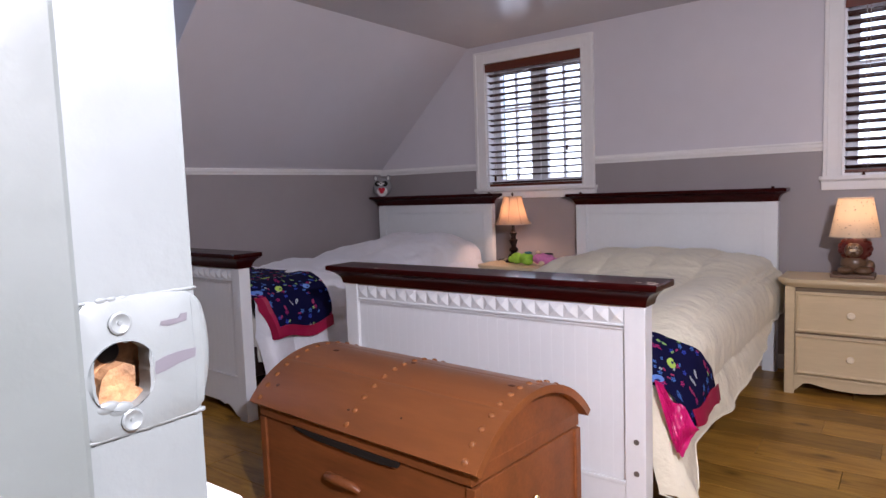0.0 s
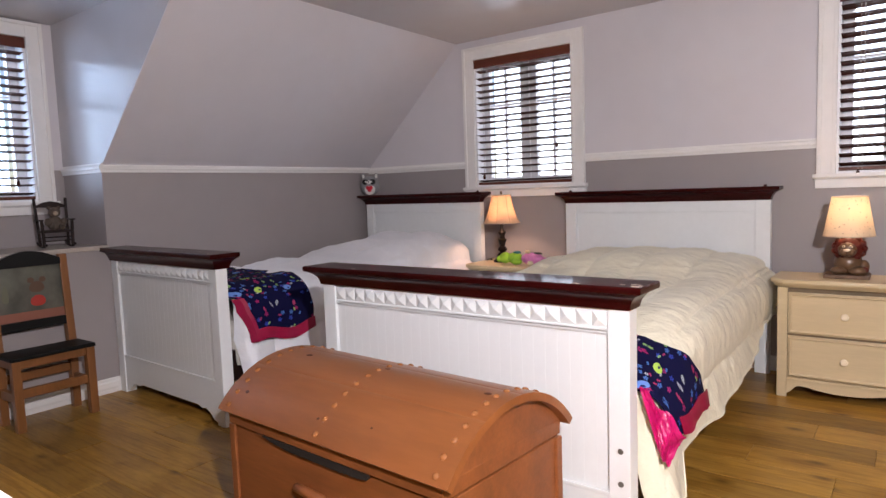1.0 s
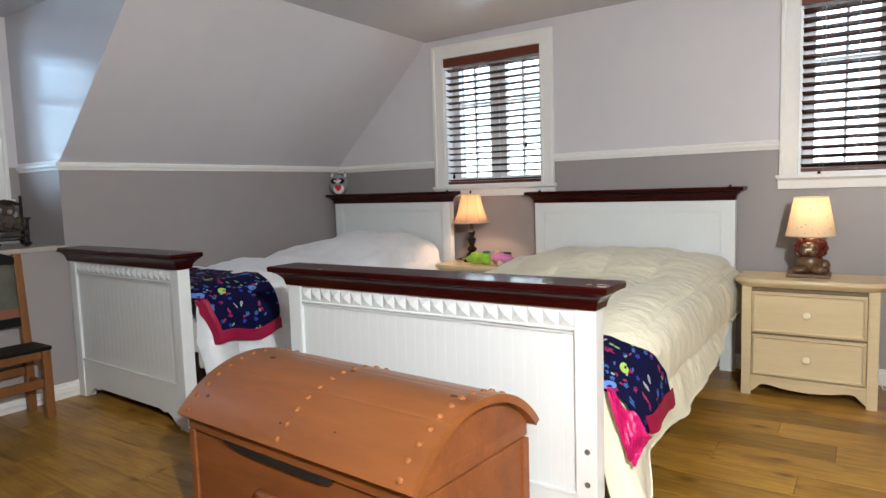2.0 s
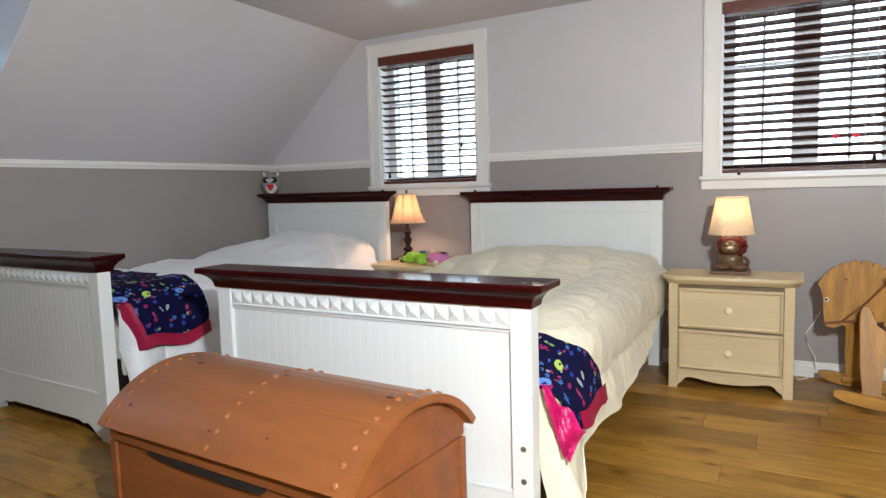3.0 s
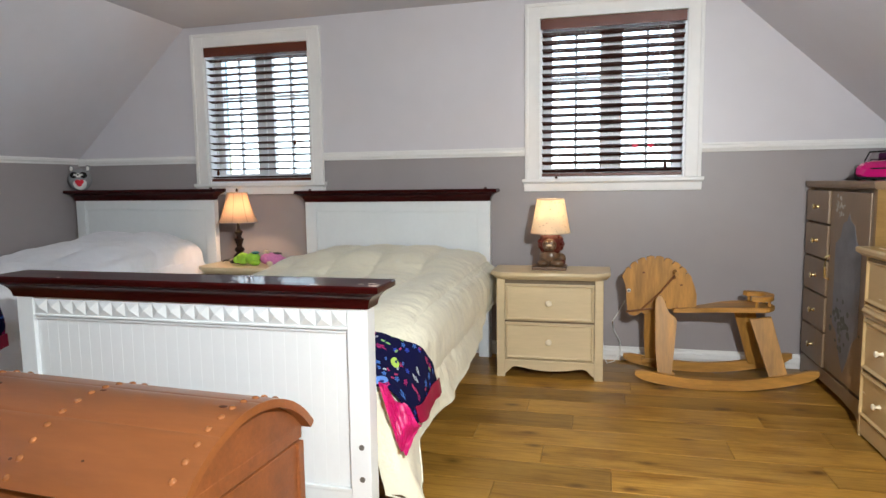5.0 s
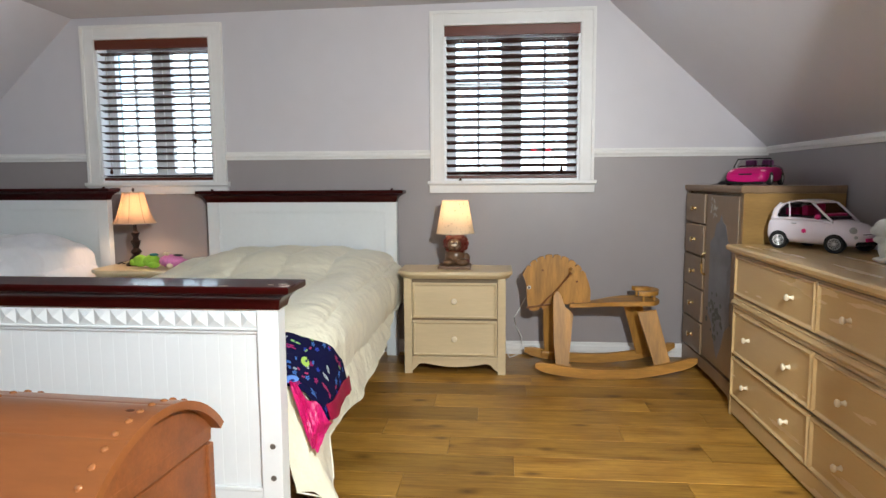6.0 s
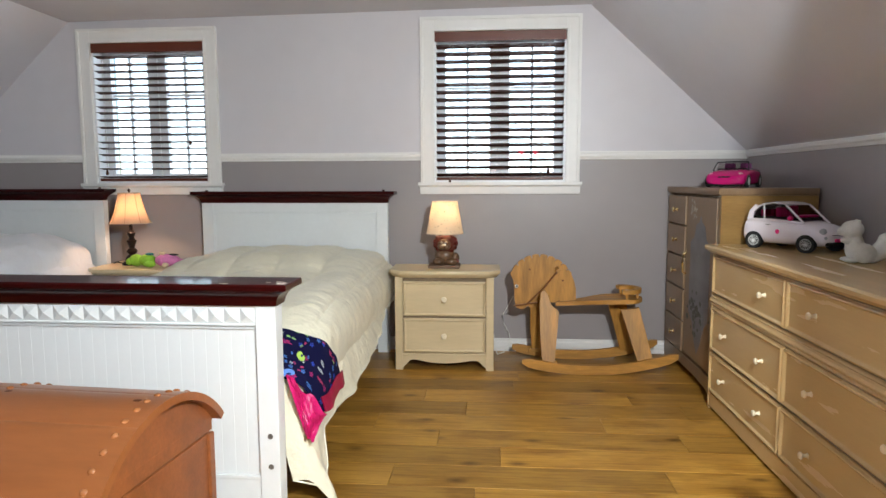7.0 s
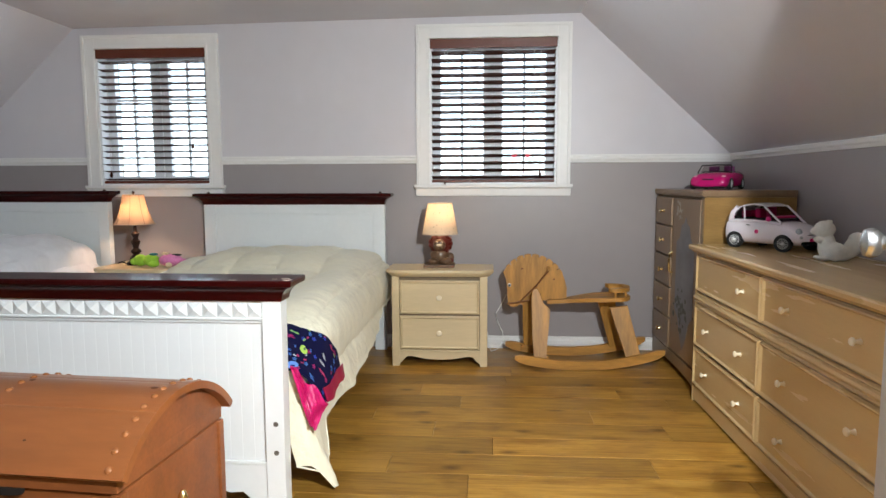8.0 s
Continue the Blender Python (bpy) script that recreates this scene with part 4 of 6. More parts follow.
# Domed trunk
def trunk():
    t = thing("trunk", "domed orange-brown pine trunk with round nail heads", "trunk", pose(-0.715, 2.03, 0, 0, 0, -4.0))
    L, D, Z, R = 0.95, 0.56, 0.42, 0.138  # lid length, depth, spring height, rise

    r = (D * D / 4 + R * R) / (2 * R)
    half = math.asin(D / 2 / r)

    def dome(u, off=0.0):
        """A point across the lid, from the front edge (u = 0) to the back (u = 1)."""
        a = (2 * u - 1) * half
        return D / 2 + (r - off) * math.sin(a), Z + R - r + (r - off) * math.cos(a)

    def arc(off, n=22):
        return [dome(i / n, off) for i in range(n + 1)]
    outer, inner = [], arc(0.022)
    for i, p in enumerate(arc(0.0, 44)):
        # open joints between the staves
        q = (p[0], p[1] - 0.0006)
        if i in (13, 24, 34):
            a, b = arc(0.0, 44)[i - 1], arc(0.0, 44)[i + 1]
            outer += [tuple(p[k] + 0.10 * (a[k] - p[k]) for k in (0, 1)), q, tuple(p[k] + 0.10 * (b[k] - p[k]) for k in (0, 1))]
        else:
            outer.append(p)
    bm = B()
    prism(bm, outer + inner[::-1], "x", -L, 0.0, bevel=0.0)
    lid = part("lid", bm, M_PINE, t, "smooth domed lid", smooth=True)
    for x0, x1 in ((-L + 0.0305, -L + 0.055), (-0.055, -0.0305)):
        part("lid_end", prism(B(), arc(0.0225) + [(D - 0.02, Z - 0.02), (0.02, Z - 0.02)], "x", x0, x1), M_PINE_DARK, lid)
    part("lid_frame", box(B(), -L + 0.03, -0.03, 0.02, D - 0.02, Z - 0.045, Z - 0.002, 0.003), M_PINE_DARK, lid)
    body = part("body", box(B(), -L + 0.03, -0.03, 0.03, D - 0.03, 0.05, Z - 0.05, 0.004), M_PINE_DARK, t)
    bm = B()
    box(bm, -L + 0.018, -0.018, 0.018, D - 0.018, 0.0, 0.09, 0.006)
    part("plinth", bm, M_PINE_DARK, body)
    for x in (-L + 0.022, -0.052):
        for y in (0.022, D - 0.052):
            part("corner_post", box(B(), x, x + 0.03, y, y + 0.03, 0.09, Z - 0.05, 0.004), M_PINE_DARK, body)
    # finger slot, its shade painted as a near-black block, and carved grip on the front
    part("slot", prism(B(), [(-0.74, Z - 0.050), (-0.70, Z - 0.058), (-0.62, Z - 0.066), (-0.42, Z - 0.068), (-0.32, Z - 0.066), (-0.285, Z - 0.062), (-0.28, Z - 0.046), (-0.74, Z - 0.046)], "y", 0.0185, 0.0302), plain("slot_shade", (0.01, 0.006, 0.004), 0.9), body)
    bm = B()
    tube(bm, [(-0.60, 0.028, 0.242), (-0.58, 0.018, 0.257), (-0.525, 0.010, 0.262), (-0.47, 0.018, 0.255), (-0.45, 0.028, 0.240)], [0.008, 0.013, 0.015, 0.013, 0.008], 10)
    part("handle", bm, M_PINE_DARK, body, smooth=True)
    bm = B()
    lathe(bm, [(0.004, -0.012), (0.012, -0.01), (0.014, 0.0), (0.010, 0.012), (0.004, 0.02)], 12, (-0.018, D / 2, 0.24))
    ball(bm, (-0.02, D / 2, 0.215), 0.012, 10)
    part("end_pull", bm, M_BRASS, body, "small brass end pull", smooth=True)
    b2 = B()
    lathe(b2, [(0.0092, -0.002), (0.0088, 0.0026), (0.0056, 0.0052), (0.001, 0.0062)], 12)
    me = mesh_of(b2, "nail", mat("nail_head", (0.35, 0.132, 0.045), 0.24, vary=0.15, scale=40), True)
    for x in (-L + 0.045, -L / 2, -0.045):
        for k in range(14):
            u = 0.035 + 0.93 * k / 13
            (y, z), (y2, z2) = dome(u), dome(u + 0.003)
            nrm = Vector((0, -(z2 - z), y2 - y)).normalized()
            ob = new("nail", me)
            ob.parent = lid
            ob.matrix_local = Matrix.Translation((x + random.uniform(-0.003, 0.003), y, z)) @ nrm.to_track_quat("Z", "Y").to_matrix().to_4x4()
    knot = plain("dark_knot", (0.07, 0.02, 0.008), 0.6)
    for x, u, size in ((-0.80, 0.46, 0.009), (-0.46, 0.50, 0.007), (-0.075, 0.47, 0.008), (-0.50, 0.10, 0.004), (-0.30, 0.13, 0.003), (-0.86, 0.12, 0.006)):
        bm = B()
        ball(bm, (x, *dome(u)), size, 10, scale=(1.5, 1.0, 0.16), m=Matrix.Rotation((1 - 2 * u) * half, 4, "X"))
        part("knot", bm, knot, lid)
    return t


trunk()


# Nightstands, dresser, chest
def knob_mesh(material, r=0.014, out=0.026):
    bm = B()
    lathe(bm, [(r * 0.75, 0), (r * 0.5, out * 0.2), (r * 0.42, out * 0.5), (r * 0.9, out * 0.66), (r, out * 0.8), (r * 0.8, out * 0.95), (r * 0.3, out)], 14, m=pose(0, 0, 0, 90, 0, 0))
    return mesh_of(bm, "knob", material, True)


def drawer(parent, x0, x1, z0, z1, material, kme, knobs, y=0.0, frame_w=0.022):
    """A drawer front at the face y, room side -y, with a raised border."""
    bm = B()
    box(bm, x0, x1, y - 0.006, y + 0.01, z0, z1, 0.003)
    rings(bm, [[(x0 + i, y - d, z0 + i), (x1 - i, y - d, z0 + i), (x1 - i, y - d, z1 - i), (x0 + i, y - d, z1 - i)] for i, d in
               ((0.003, 0.006), (0.006, 0.014), (0.010, 0.016), (frame_w * 0.7, 0.014), (frame_w, 0.0075), (frame_w + 0.004, 0.0066))], cap=False)
    d = part("drawer", bm, material, parent)
    for kx, kz in knobs:
        k = new("knob", kme)
        k.parent, k.location = d, (kx, y - 0.006, kz)
    return d


def nightstand(x0, x1, y0, y1, h, label):
    w, dp = x1 - x0, y1 - y0
    t = thing("nightstand", label, "nightstand", pose(x0, y0, 0), "pale nightstands")
    c = 0.05

    def outline(o, zz):
        return [(c - o * 0.3, -o, zz), (w - c + o * 0.3, -o, zz), (w + o, c - o * 0.3, zz), (w + o, dp, zz), (-o, dp, zz), (-o, c - o * 0.3, zz)]
    bm = B()
    rings(bm, [outline(o, z) for o, z in ((0.0, h - 0.042), (0.006, h - 0.038), (0.010, h - 0.030), (0.020, h - 0.024), (0.024, h - 0.016), (0.024, h - 0.006), (0.020, h))])
    part("top", bm, M_BLEACH, t, smooth=True)
    bi = 0.012
    bm = B()
    box(bm, bi, w - bi, 0.03, dp, 0.10, h - 0.042)
    body = part("body", bm, M_BLEACH, t)
    for a, b in ((bi, bi + 0.045), (w - bi - 0.045, w - bi)):
        part("stile", box(B(), a, b, 0.014, 0.0299, 0.0, h - 0.042, 0.004), M_BLEACH, body)
    part("side_foot", box(B(), bi, bi + 0.02, 0.03, dp, 0.0, 0.0999), M_BLEACH, body)
    part("side_foot", box(B(), w - bi - 0.02, w - bi, 0.03, dp, 0.0, 0.0999), M_BLEACH, body)
    a, b = bi + 0.045, w - bi - 0.045
    pts = []
    for i in range(25):
        u = i / 24
        e = min(u, 1 - u) * (b - a)
        z = 0.018 + 0.045 * smooth01(e / 0.05) - 0.020 * (math.cos((u - 0.5) * math.pi * 1.35) if e > 0.05 else 0) * smooth01((e - 0.05) / 0.08)
        pts.append((a + u * (b - a), z))
    pts += [(b, 0.10), (a, 0.10)]
    part("apron", prism(B(), pts, "y", 0.015, 0.03), M_BLEACH, body)
    part("apron_moulding", box(B(), a, b, 0.006, 0.0149, 0.090, 0.104, 0.003), M_BLEACH, body)
    part("reveal", box(B(), a, b, 0.024, 0.0299, 0.112, h - 0.044), M_GAP_SHADE, body)
    km = knob_mesh(M_KNOB, 0.017, 0.028)
    zz0, zz1 = 0.108, h - 0.066
    half = (zz1 - zz0 - 0.012) / 2
    for z in (zz0, zz0 + half + 0.012):
        drawer(t, a + 0.003, b - 0.003, z, z + half, M_BLEACH, km, [((a + b) / 2, z + half / 2)], 0.016, 0.016)
    return t


nightstand(-0.455, 0.146, 4.43, 4.72, 0.594, "pale bleached wood nightstand with two drawers and scalloped apron")
nightstand(-2.285, -1.80, 4.40, 4.86, 0.592, "pale wood nightstand between the two beds")

# dresser: local x runs along the front, y into it
DR = pose(1.175, 3.93, 0, 0, 0, -90)
DW, DD, DH = 1.66, 0.50, 0.80
dr = thing("dresser", "long pale oak dresser, six drawers with round knobs", "dresser", DR)
bm = B()
loft_rect(bm, [(-0.012, DW + 0.012, -0.008, DD, DH - 0.036), (-0.016, DW + 0.016, -0.014, DD, DH - 0.030), (-0.026, DW + 0.026, -0.026, DD, DH - 0.022),
               (-0.028, DW + 0.028, -0.028, DD, DH - 0.008), (-0.022, DW + 0.022, -0.022, DD, DH)])
part("top", bm, M_BLEACHY, dr, smooth=True)
dbody = part("body", box(B(), 0, DW, 0.02, DD, 0.075, DH - 0.036), M_BLEACHY, dr)
part("reveal", box(B(), 0.02, DW - 0.02, 0.014, 0.0199, 0.087, DH - 0.038), M_GAP_SHADE, dbody)
for a, b in ((0, 0.018), (DW - 0.020, DW)):
    part("stile", box(B(), a, b, 0.004, 0.0199, 0.0, DH - 0.036, 0.004), M_BLEACHY, dbody)
    part("foot", box(B(), a, b + (0.02 if a == 0 else 0), 0.021, DD, 0.0, 0.0749), M_BLEACHY, dbody)
part("plinth_rail", box(B(), 0.0181, DW - 0.0201, 0.006, 0.0139, 0.014, 0.086, 0.003), M_BLEACHY, dbody)
bm = B()
prism(bm, [(0.02, 0.508), (0.004, 0.511), (0.0, 0.517), (0.004, 0.523), (-0.006, 0.529), (-0.010, 0.538), (-0.006, 0.547), (0.004, 0.552), (0.0, 0.556), (0.006, 0.562), (0.02, 0.565)], "x", 0.0182, DW - 0.0202)
part("waist_moulding", bm, M_BLEACHY, dbody, smooth=True)
kme = knob_mesh(M_KNOB, 0.0135, 0.030)
for a, b in ((0.020, 0.783), (0.791, DW - 0.022)):
    for z0, z1 in ((0.092, 0.283), (0.294, 0.505), (0.570, DH - 0.045)):
        q = (b - a) * 0.24
        ks = [(a + q, (z0 + z1) / 2), (b - q, (z0 + z1) / 2)]
        if a < 0.1 and z0 > 0.5:
            ks = ks[1:]
        drawer(dr, a, b, z0, z1, M_BLEACHY, kme, ks, 0.012, 0.018)

# tall chest
CW, CD, CH = 0.90, 0.45, 1.068
ch = thing("chest_of_drawers", "old grey-brown chest with small drawers and a painted door", "chest", pose(1.225, 4.875, 0, 0, 0, -90))
bm = B()
loft_rect(bm, [(-0.002, CW, -0.004, CD, CH - 0.035), (-0.006, CW + 0.004, -0.012, CD, CH - 0.028), (-0.008, CW + 0.006, -0.016, CD, CH - 0.014), (-0.008, CW + 0.006, -0.014, CD, CH)])
part("top", bm, M_CHEST, ch)
part("side_panel", box(B(), CW - 0.02, CW, 0.0, CD, 0.0, CH - 0.0355), M_CHEST_SIDE, ch, "golden oak side panel")
part("side_panel", box(B(), 0, 0.02, 0.0, CD, 0.0, CH - 0.0355), M_CHEST, ch)
# carcass in the gap colour, so the drawer joints look shaded
part("body", box(B(), 0.0201, CW - 0.0201, 0.02, CD - 0.01, 0.04, CH - 0.036), M_GAP_SHADE, ch)
km = knob_mesh(M_BRASS, 0.015, 0.030)
zs = [0.115, 0.30, 0.485, 0.67, 0.85, 1.024]
for z0, z1 in zip(zs, zs[1:]):
    d = part("drawer", box(B(), 0.012, 0.36, -0.012, 0.019, z0 + 0.005, z1 - 0.005, 0.006), M_CHEST, ch)
    k = new("knob", km)
    k.parent, k.location = d, (0.21, -0.012, (z0 + z1) / 2)
door = part("door", box(B(), 0.372, CW - 0.05, -0.004, 0.019, 0.125, CH - 0.05, 0.004), M_CHEST, ch)
part("stile", box(B(), CW - 0.046, CW - 0.0201, 0.0, 0.0199, 0.04, CH - 0.036, 0.003), M_CHEST, ch)
part("base_rail", prism(B(), [(0.0, 0.0), (0.05, 0.0), (0.10, 0.035), (0.3, 0.05), (0.6, 0.05), (0.8, 0.035), (0.85, 0.0), (0.88, 0.0), (0.88, 0.112), (0.0, 0.112)], "y", -0.006, 0.0195), M_CHEST, ch)
pts = [(0.62, 0.92), (0.645, 0.885), (0.69, 0.87), (0.72, 0.80), (0.78, 0.77), (0.78, 0.38), (0.72, 0.34), (0.67, 0.24), (0.62, 0.17), (0.57, 0.24), (0.52, 0.34), (0.46, 0.38), (0.46, 0.77), (0.52, 0.80), (0.55, 0.87), (0.595, 0.885)]
part("painted_medallion", prism(B(), pts, "y", -0.0052, -0.0041), mat("blue_grey_medallion", (0.20, 0.20, 0.22), 0.35, vary=0.2, scale=9, fine=0.05), door, "blue-grey painted landscape medallion")
bm = B()
for i in range(40):
    x, z = random.gauss(0.60, 0.07), random.gauss(0.40, 0.06)
    ball(bm, (x, -0.0055, z), random.uniform(0.008, 0.022), 6, scale=(1, 0.05, 0.8))
part("painted_foliage", bm, mat("medallion_foliage", (0.10, 0.10, 0.09), 0.5, vary=0.2, scale=20), door)
bm = B()
for i in range(26):
    x, z = random.gauss(0.50, 0.028), random.gauss(0.95, 0.022)
    ball(bm, (x, -0.0045, z), random.uniform(0.006, 0.013), 6, scale=(1, 0.08, 0.8))
part("painted_flowers", bm, mat("silver_floral", (0.50, 0.45, 0.38), 0.4, vary=0.2, scale=30), door, "pale painted flower spray")
bm = B()
tube(bm, [(0.385, -0.004, 0.70), (0.385, -0.022, 0.69), (0.385, -0.024, 0.64), (0.385, -0.022, 0.59), (0.385, -0.004, 0.58)], 0.007, 8)
part("door_handle", bm, M_BRASS, door, "brass bail handle", smooth=True)



# Lamps
def shade_cloth(name, colour, specks=False):
    m = bpy.data.materials.new(name)
    m.use_nodes = True
    n, l = m.node_tree.nodes, m.node_tree.links
    n.remove(n["Principled BSDF"])
    out = n["Material Output"]
    d, t, mx = n.new("ShaderNodeBsdfDiffuse"), n.new("ShaderNodeBsdfTranslucent"), n.new("ShaderNodeMixShader")
    tc, nz, rp = n.new("ShaderNodeTexCoord"), n.new("ShaderNodeTexNoise"), n.new("ShaderNodeValToRGB")
    nz.inputs["Scale"].default_value = 75 if specks else 160
    l.new(tc.outputs["Object"], nz.inputs["Vector"])
    e = rp.color_ramp.elements
    e[0].position, e[1].position = (0.30, 0.36) if specks else (0.3, 0.7)
    e[0].color = (*[c * (0.55 if specks else 0.9) for c in colour], 1)
    e[1].color = (*colour, 1)
    l.new(nz.outputs[0], rp.inputs[0])
    l.new(rp.outputs[0], d.inputs[0])
    l.new(rp.outputs[0], t.inputs[0])
    mx.inputs[0].default_value = 0.5
    l.new(d.outputs[0], mx.inputs[1])
    l.new(t.outputs[0], mx.inputs[2])
    l.new(mx.outputs[0], out.inputs[0])
    return m


def shell(profile, seg, t=0.0015):
    bm = B()
    lathe(bm, profile + [(r - t, z) for r, z in profile[::-1]], seg, cap=False)
    return bm


lampA = thing("table_lamp", "lit table lamp, cream bell shade on dark turned base", "lamp", pose(-2.135, 4.63, 0.592), "lit bedside lamps")
part("base", lathe(B(), [(0.060, 0), (0.060, 0.010), (0.054, 0.016), (0.042, 0.024), (0.038, 0.044), (0.028, 0.058), (0.018, 0.066), (0.026, 0.074), (0.033, 0.084), (0.026, 0.096), (0.016, 0.106), (0.020, 0.122), (0.027, 0.142),
                         (0.030, 0.152), (0.018, 0.160), (0.015, 0.172), (0.022, 0.190), (0.027, 0.200), (0.016, 0.208), (0.010, 0.222), (0.010, 0.262), (0.014, 0.264), (0.014, 0.29)], 20), M_DARKWOOD, lampA, smooth=True)
M_SHADE = shade_cloth("cream_shade_cloth", (0.60, 0.48, 0.36))
prof = [(0.122, 0.262), (0.108, 0.285), (0.096, 0.315), (0.085, 0.350), (0.075, 0.390), (0.067, 0.430), (0.064, 0.448)]
sh = part("shade", shell(prof, 8 * 4), M_SHADE, lampA, "pleated bell shade glowing warm", smooth=True)
M_RIB = plain("shade_binding", (0.35, 0.25, 0.18), 0.7)
for k in range(8):
    a = 2 * math.pi * (k + 0.3) / 8
    part("seam", tube(B(), [((r + 0.001) * math.cos(a), (r + 0.001) * math.sin(a), z) for r, z in prof], 0.0018, 5), M_RIB, sh)
for r, z in (prof[0], prof[-1]):
    part("trim_ring", tube(B(), [(r * math.cos(2 * math.pi * k / 32), r * math.sin(2 * math.pi * k / 32), z) for k in range(33)], 0.0035, 6), plain("shade_trim", (0.5, 0.42, 0.33), 0.7), sh)
part("finial", lathe(B(), [(0.003, 0.29), (0.003, 0.452), (0.006, 0.456), (0.009, 0.464), (0.006, 0.472), (0.001, 0.476)], 12), M_DARKWOOD, lampA, smooth=True)
part("harp_bulb", lathe(B(), [(0.010, 0.29), (0.014, 0.305), (0.022, 0.322), (0.014, 0.327)], 14), plain("frosted_glass", (0.9, 0.9, 0.88), 0.4), lampA, smooth=True)
part("cord", tube(B(), [(-0.05, 0.0, 0.004), (-0.09, -0.02, 0.016), (-0.125, 0.0, 0.006), (-0.15, 0.05, 0.006), (-0.16, 0.14, 0.004)], 0.003, 6), M_BLACK, lampA)

lampB = thing("table_lamp", "lit lion-figure lamp with speckled cream shade on wooden base", "lamp", pose(-0.160, 4.60, 0.594), "lit bedside lamps")
part("base", box(B(), -0.096, 0.092, -0.082, 0.070, 0, 0.018, 0.004), mat("lamp_plinth", (0.16, 0.085, 0.045), 0.45, vary=0.1, scale=20), lampB)
bm = B()
ball(bm, (0, 0, 0.068), 0.055, 18, 0, (1.0, 0.85, 0.95))
ball(bm, (-0.032, -0.035, 0.036), 0.026, 12, 0, (1.2, 1.3, 0.75))
ball(bm, (0.038, -0.03, 0.036), 0.028, 12, 0, (1.3, 1.2, 0.8))
ball(bm, (0.055, 0.0, 0.055), 0.026, 12, 0, (0.9, 1.1, 1.2))
ball(bm, (0.004, -0.012, 0.142), 0.058, 20, 1, (1.08, 0.8, 0.95))
for k in range(13):
    a = 2 * math.pi * k / 13
    ball(bm, (0.004 + 0.050 * math.cos(a), -0.018, 0.140 + 0.045 * math.sin(a)), 0.019, 10, 1)
ball(bm, (0.0, -0.048, 0.136), 0.036, 16, 0, (1.0, 0.65, 0.95))
ball(bm, (-0.014, -0.068, 0.124), 0.017, 10, 0)
ball(bm, (0.014, -0.068, 0.124), 0.017, 10, 0)
ball(bm, (0.0, -0.080, 0.136), 0.011, 10, 2, (1.3, 0.6, 0.6))
for x in (-0.013, 0.013):
    ball(bm, (x, -0.070, 0.152), 0.006, 8, 2)
    ball(bm, (x, -0.0755, 0.152), 0.003, 8, 3)
ball(bm, (0.062, -0.034, 0.040), 0.016, 8, 1)
for v in bm.verts:
    v.co.x, v.co.y, v.co.z = v.co.x * 1.12, v.co.y * 1.08, 0.0175 + (v.co.z - 0.0175) * 1.03
part("figure", bm, [mat("tan_ceramic", (0.15, 0.083, 0.043), 0.3, vary=0.15, scale=25), mat("maroon_ceramic", (0.12, 0.015, 0.010), 0.28, vary=0.2, scale=40), plain("cream_glaze", (0.75, 0.62, 0.45), 0.3), M_BLACK], lampB,
     "maroon and tan ceramic lion figure", smooth=True)
part("stem", lathe(B(), [(0.008, 0.16), (0.008, 0.24), (0.014, 0.245), (0.014, 0.27)], 12), M_BRASS, lampB)
prof = [(0.110, 0.203), (0.075, 0.392)]
sh = part("shade", shell(prof, 40), shade_cloth("speckled_shade_paper", (0.86, 0.77, 0.62), True), lampB, "speckled cream paper drum shade glowing warm", smooth=True)
for r, z in prof:
    part("trim_ring", tube(B(), [(r * math.cos(2 * math.pi * k / 40), r * math.sin(2 * math.pi * k / 40), z) for k in range(41)], 0.0025, 6), plain("shade_edge", (0.6, 0.5, 0.38), 0.7), sh)
part("bulb_glass", lathe(B(), [(0.010, 0.27), (0.014, 0.283), (0.020, 0.30)], 14), plain("frosted_glass_b", (0.9, 0.9, 0.88), 0.4), lampB, smooth=True)
solid("lamp_cord", tube(B(), [(0.26, 4.885, 0.37), (0.225, 4.885, 0.30), (0.19, 4.888, 0.24), (0.20, 4.886, 0.19), (0.235, 4.88, 0.12), (0.24, 4.86, 0.06), (0.20, 4.82, 0.015), (0.16, 4.80, 0.006), (0.14, 4.82, 0.05), (0.135, 4.868, 0.12)], 0.0032, 6),
      plain("white_flex", (0.75, 0.75, 0.72), 0.5), "loose white electric cord against the wall", "cord", smooth=True)

# fixtures added for the doorway and hall lights, both unseen, behind the viewer
for nm, label, x, y, drop in (("pendant_light", "assumed bare bulb pendant on a white cord, out of view", 0.595, 0.97, 0.34), ("hall_light", "small ceiling light with bare frosted bulb", 0.1, -0.3, 0.05)):
    t = thing(nm, label, "ceiling light", pose(x, y, 2.03 if nm == "pendant_light" else 2.3))
    part("rose", lathe(B(), [(0.03, 0), (0.03, -0.012), (0.02, -0.02), (0.008, -0.03)], 24), M_WHITE, t, smooth=True)
    part("cord", lathe(B(), [(0.004, -0.028), (0.004, -drop)], 10), M_WHITE, t, smooth=True)
    part("holder", lathe(B(), [(0.008, -drop), (0.017, -drop - 0.01), (0.018, -drop - 0.05)], 16), M_WHITE, t, smooth=True)

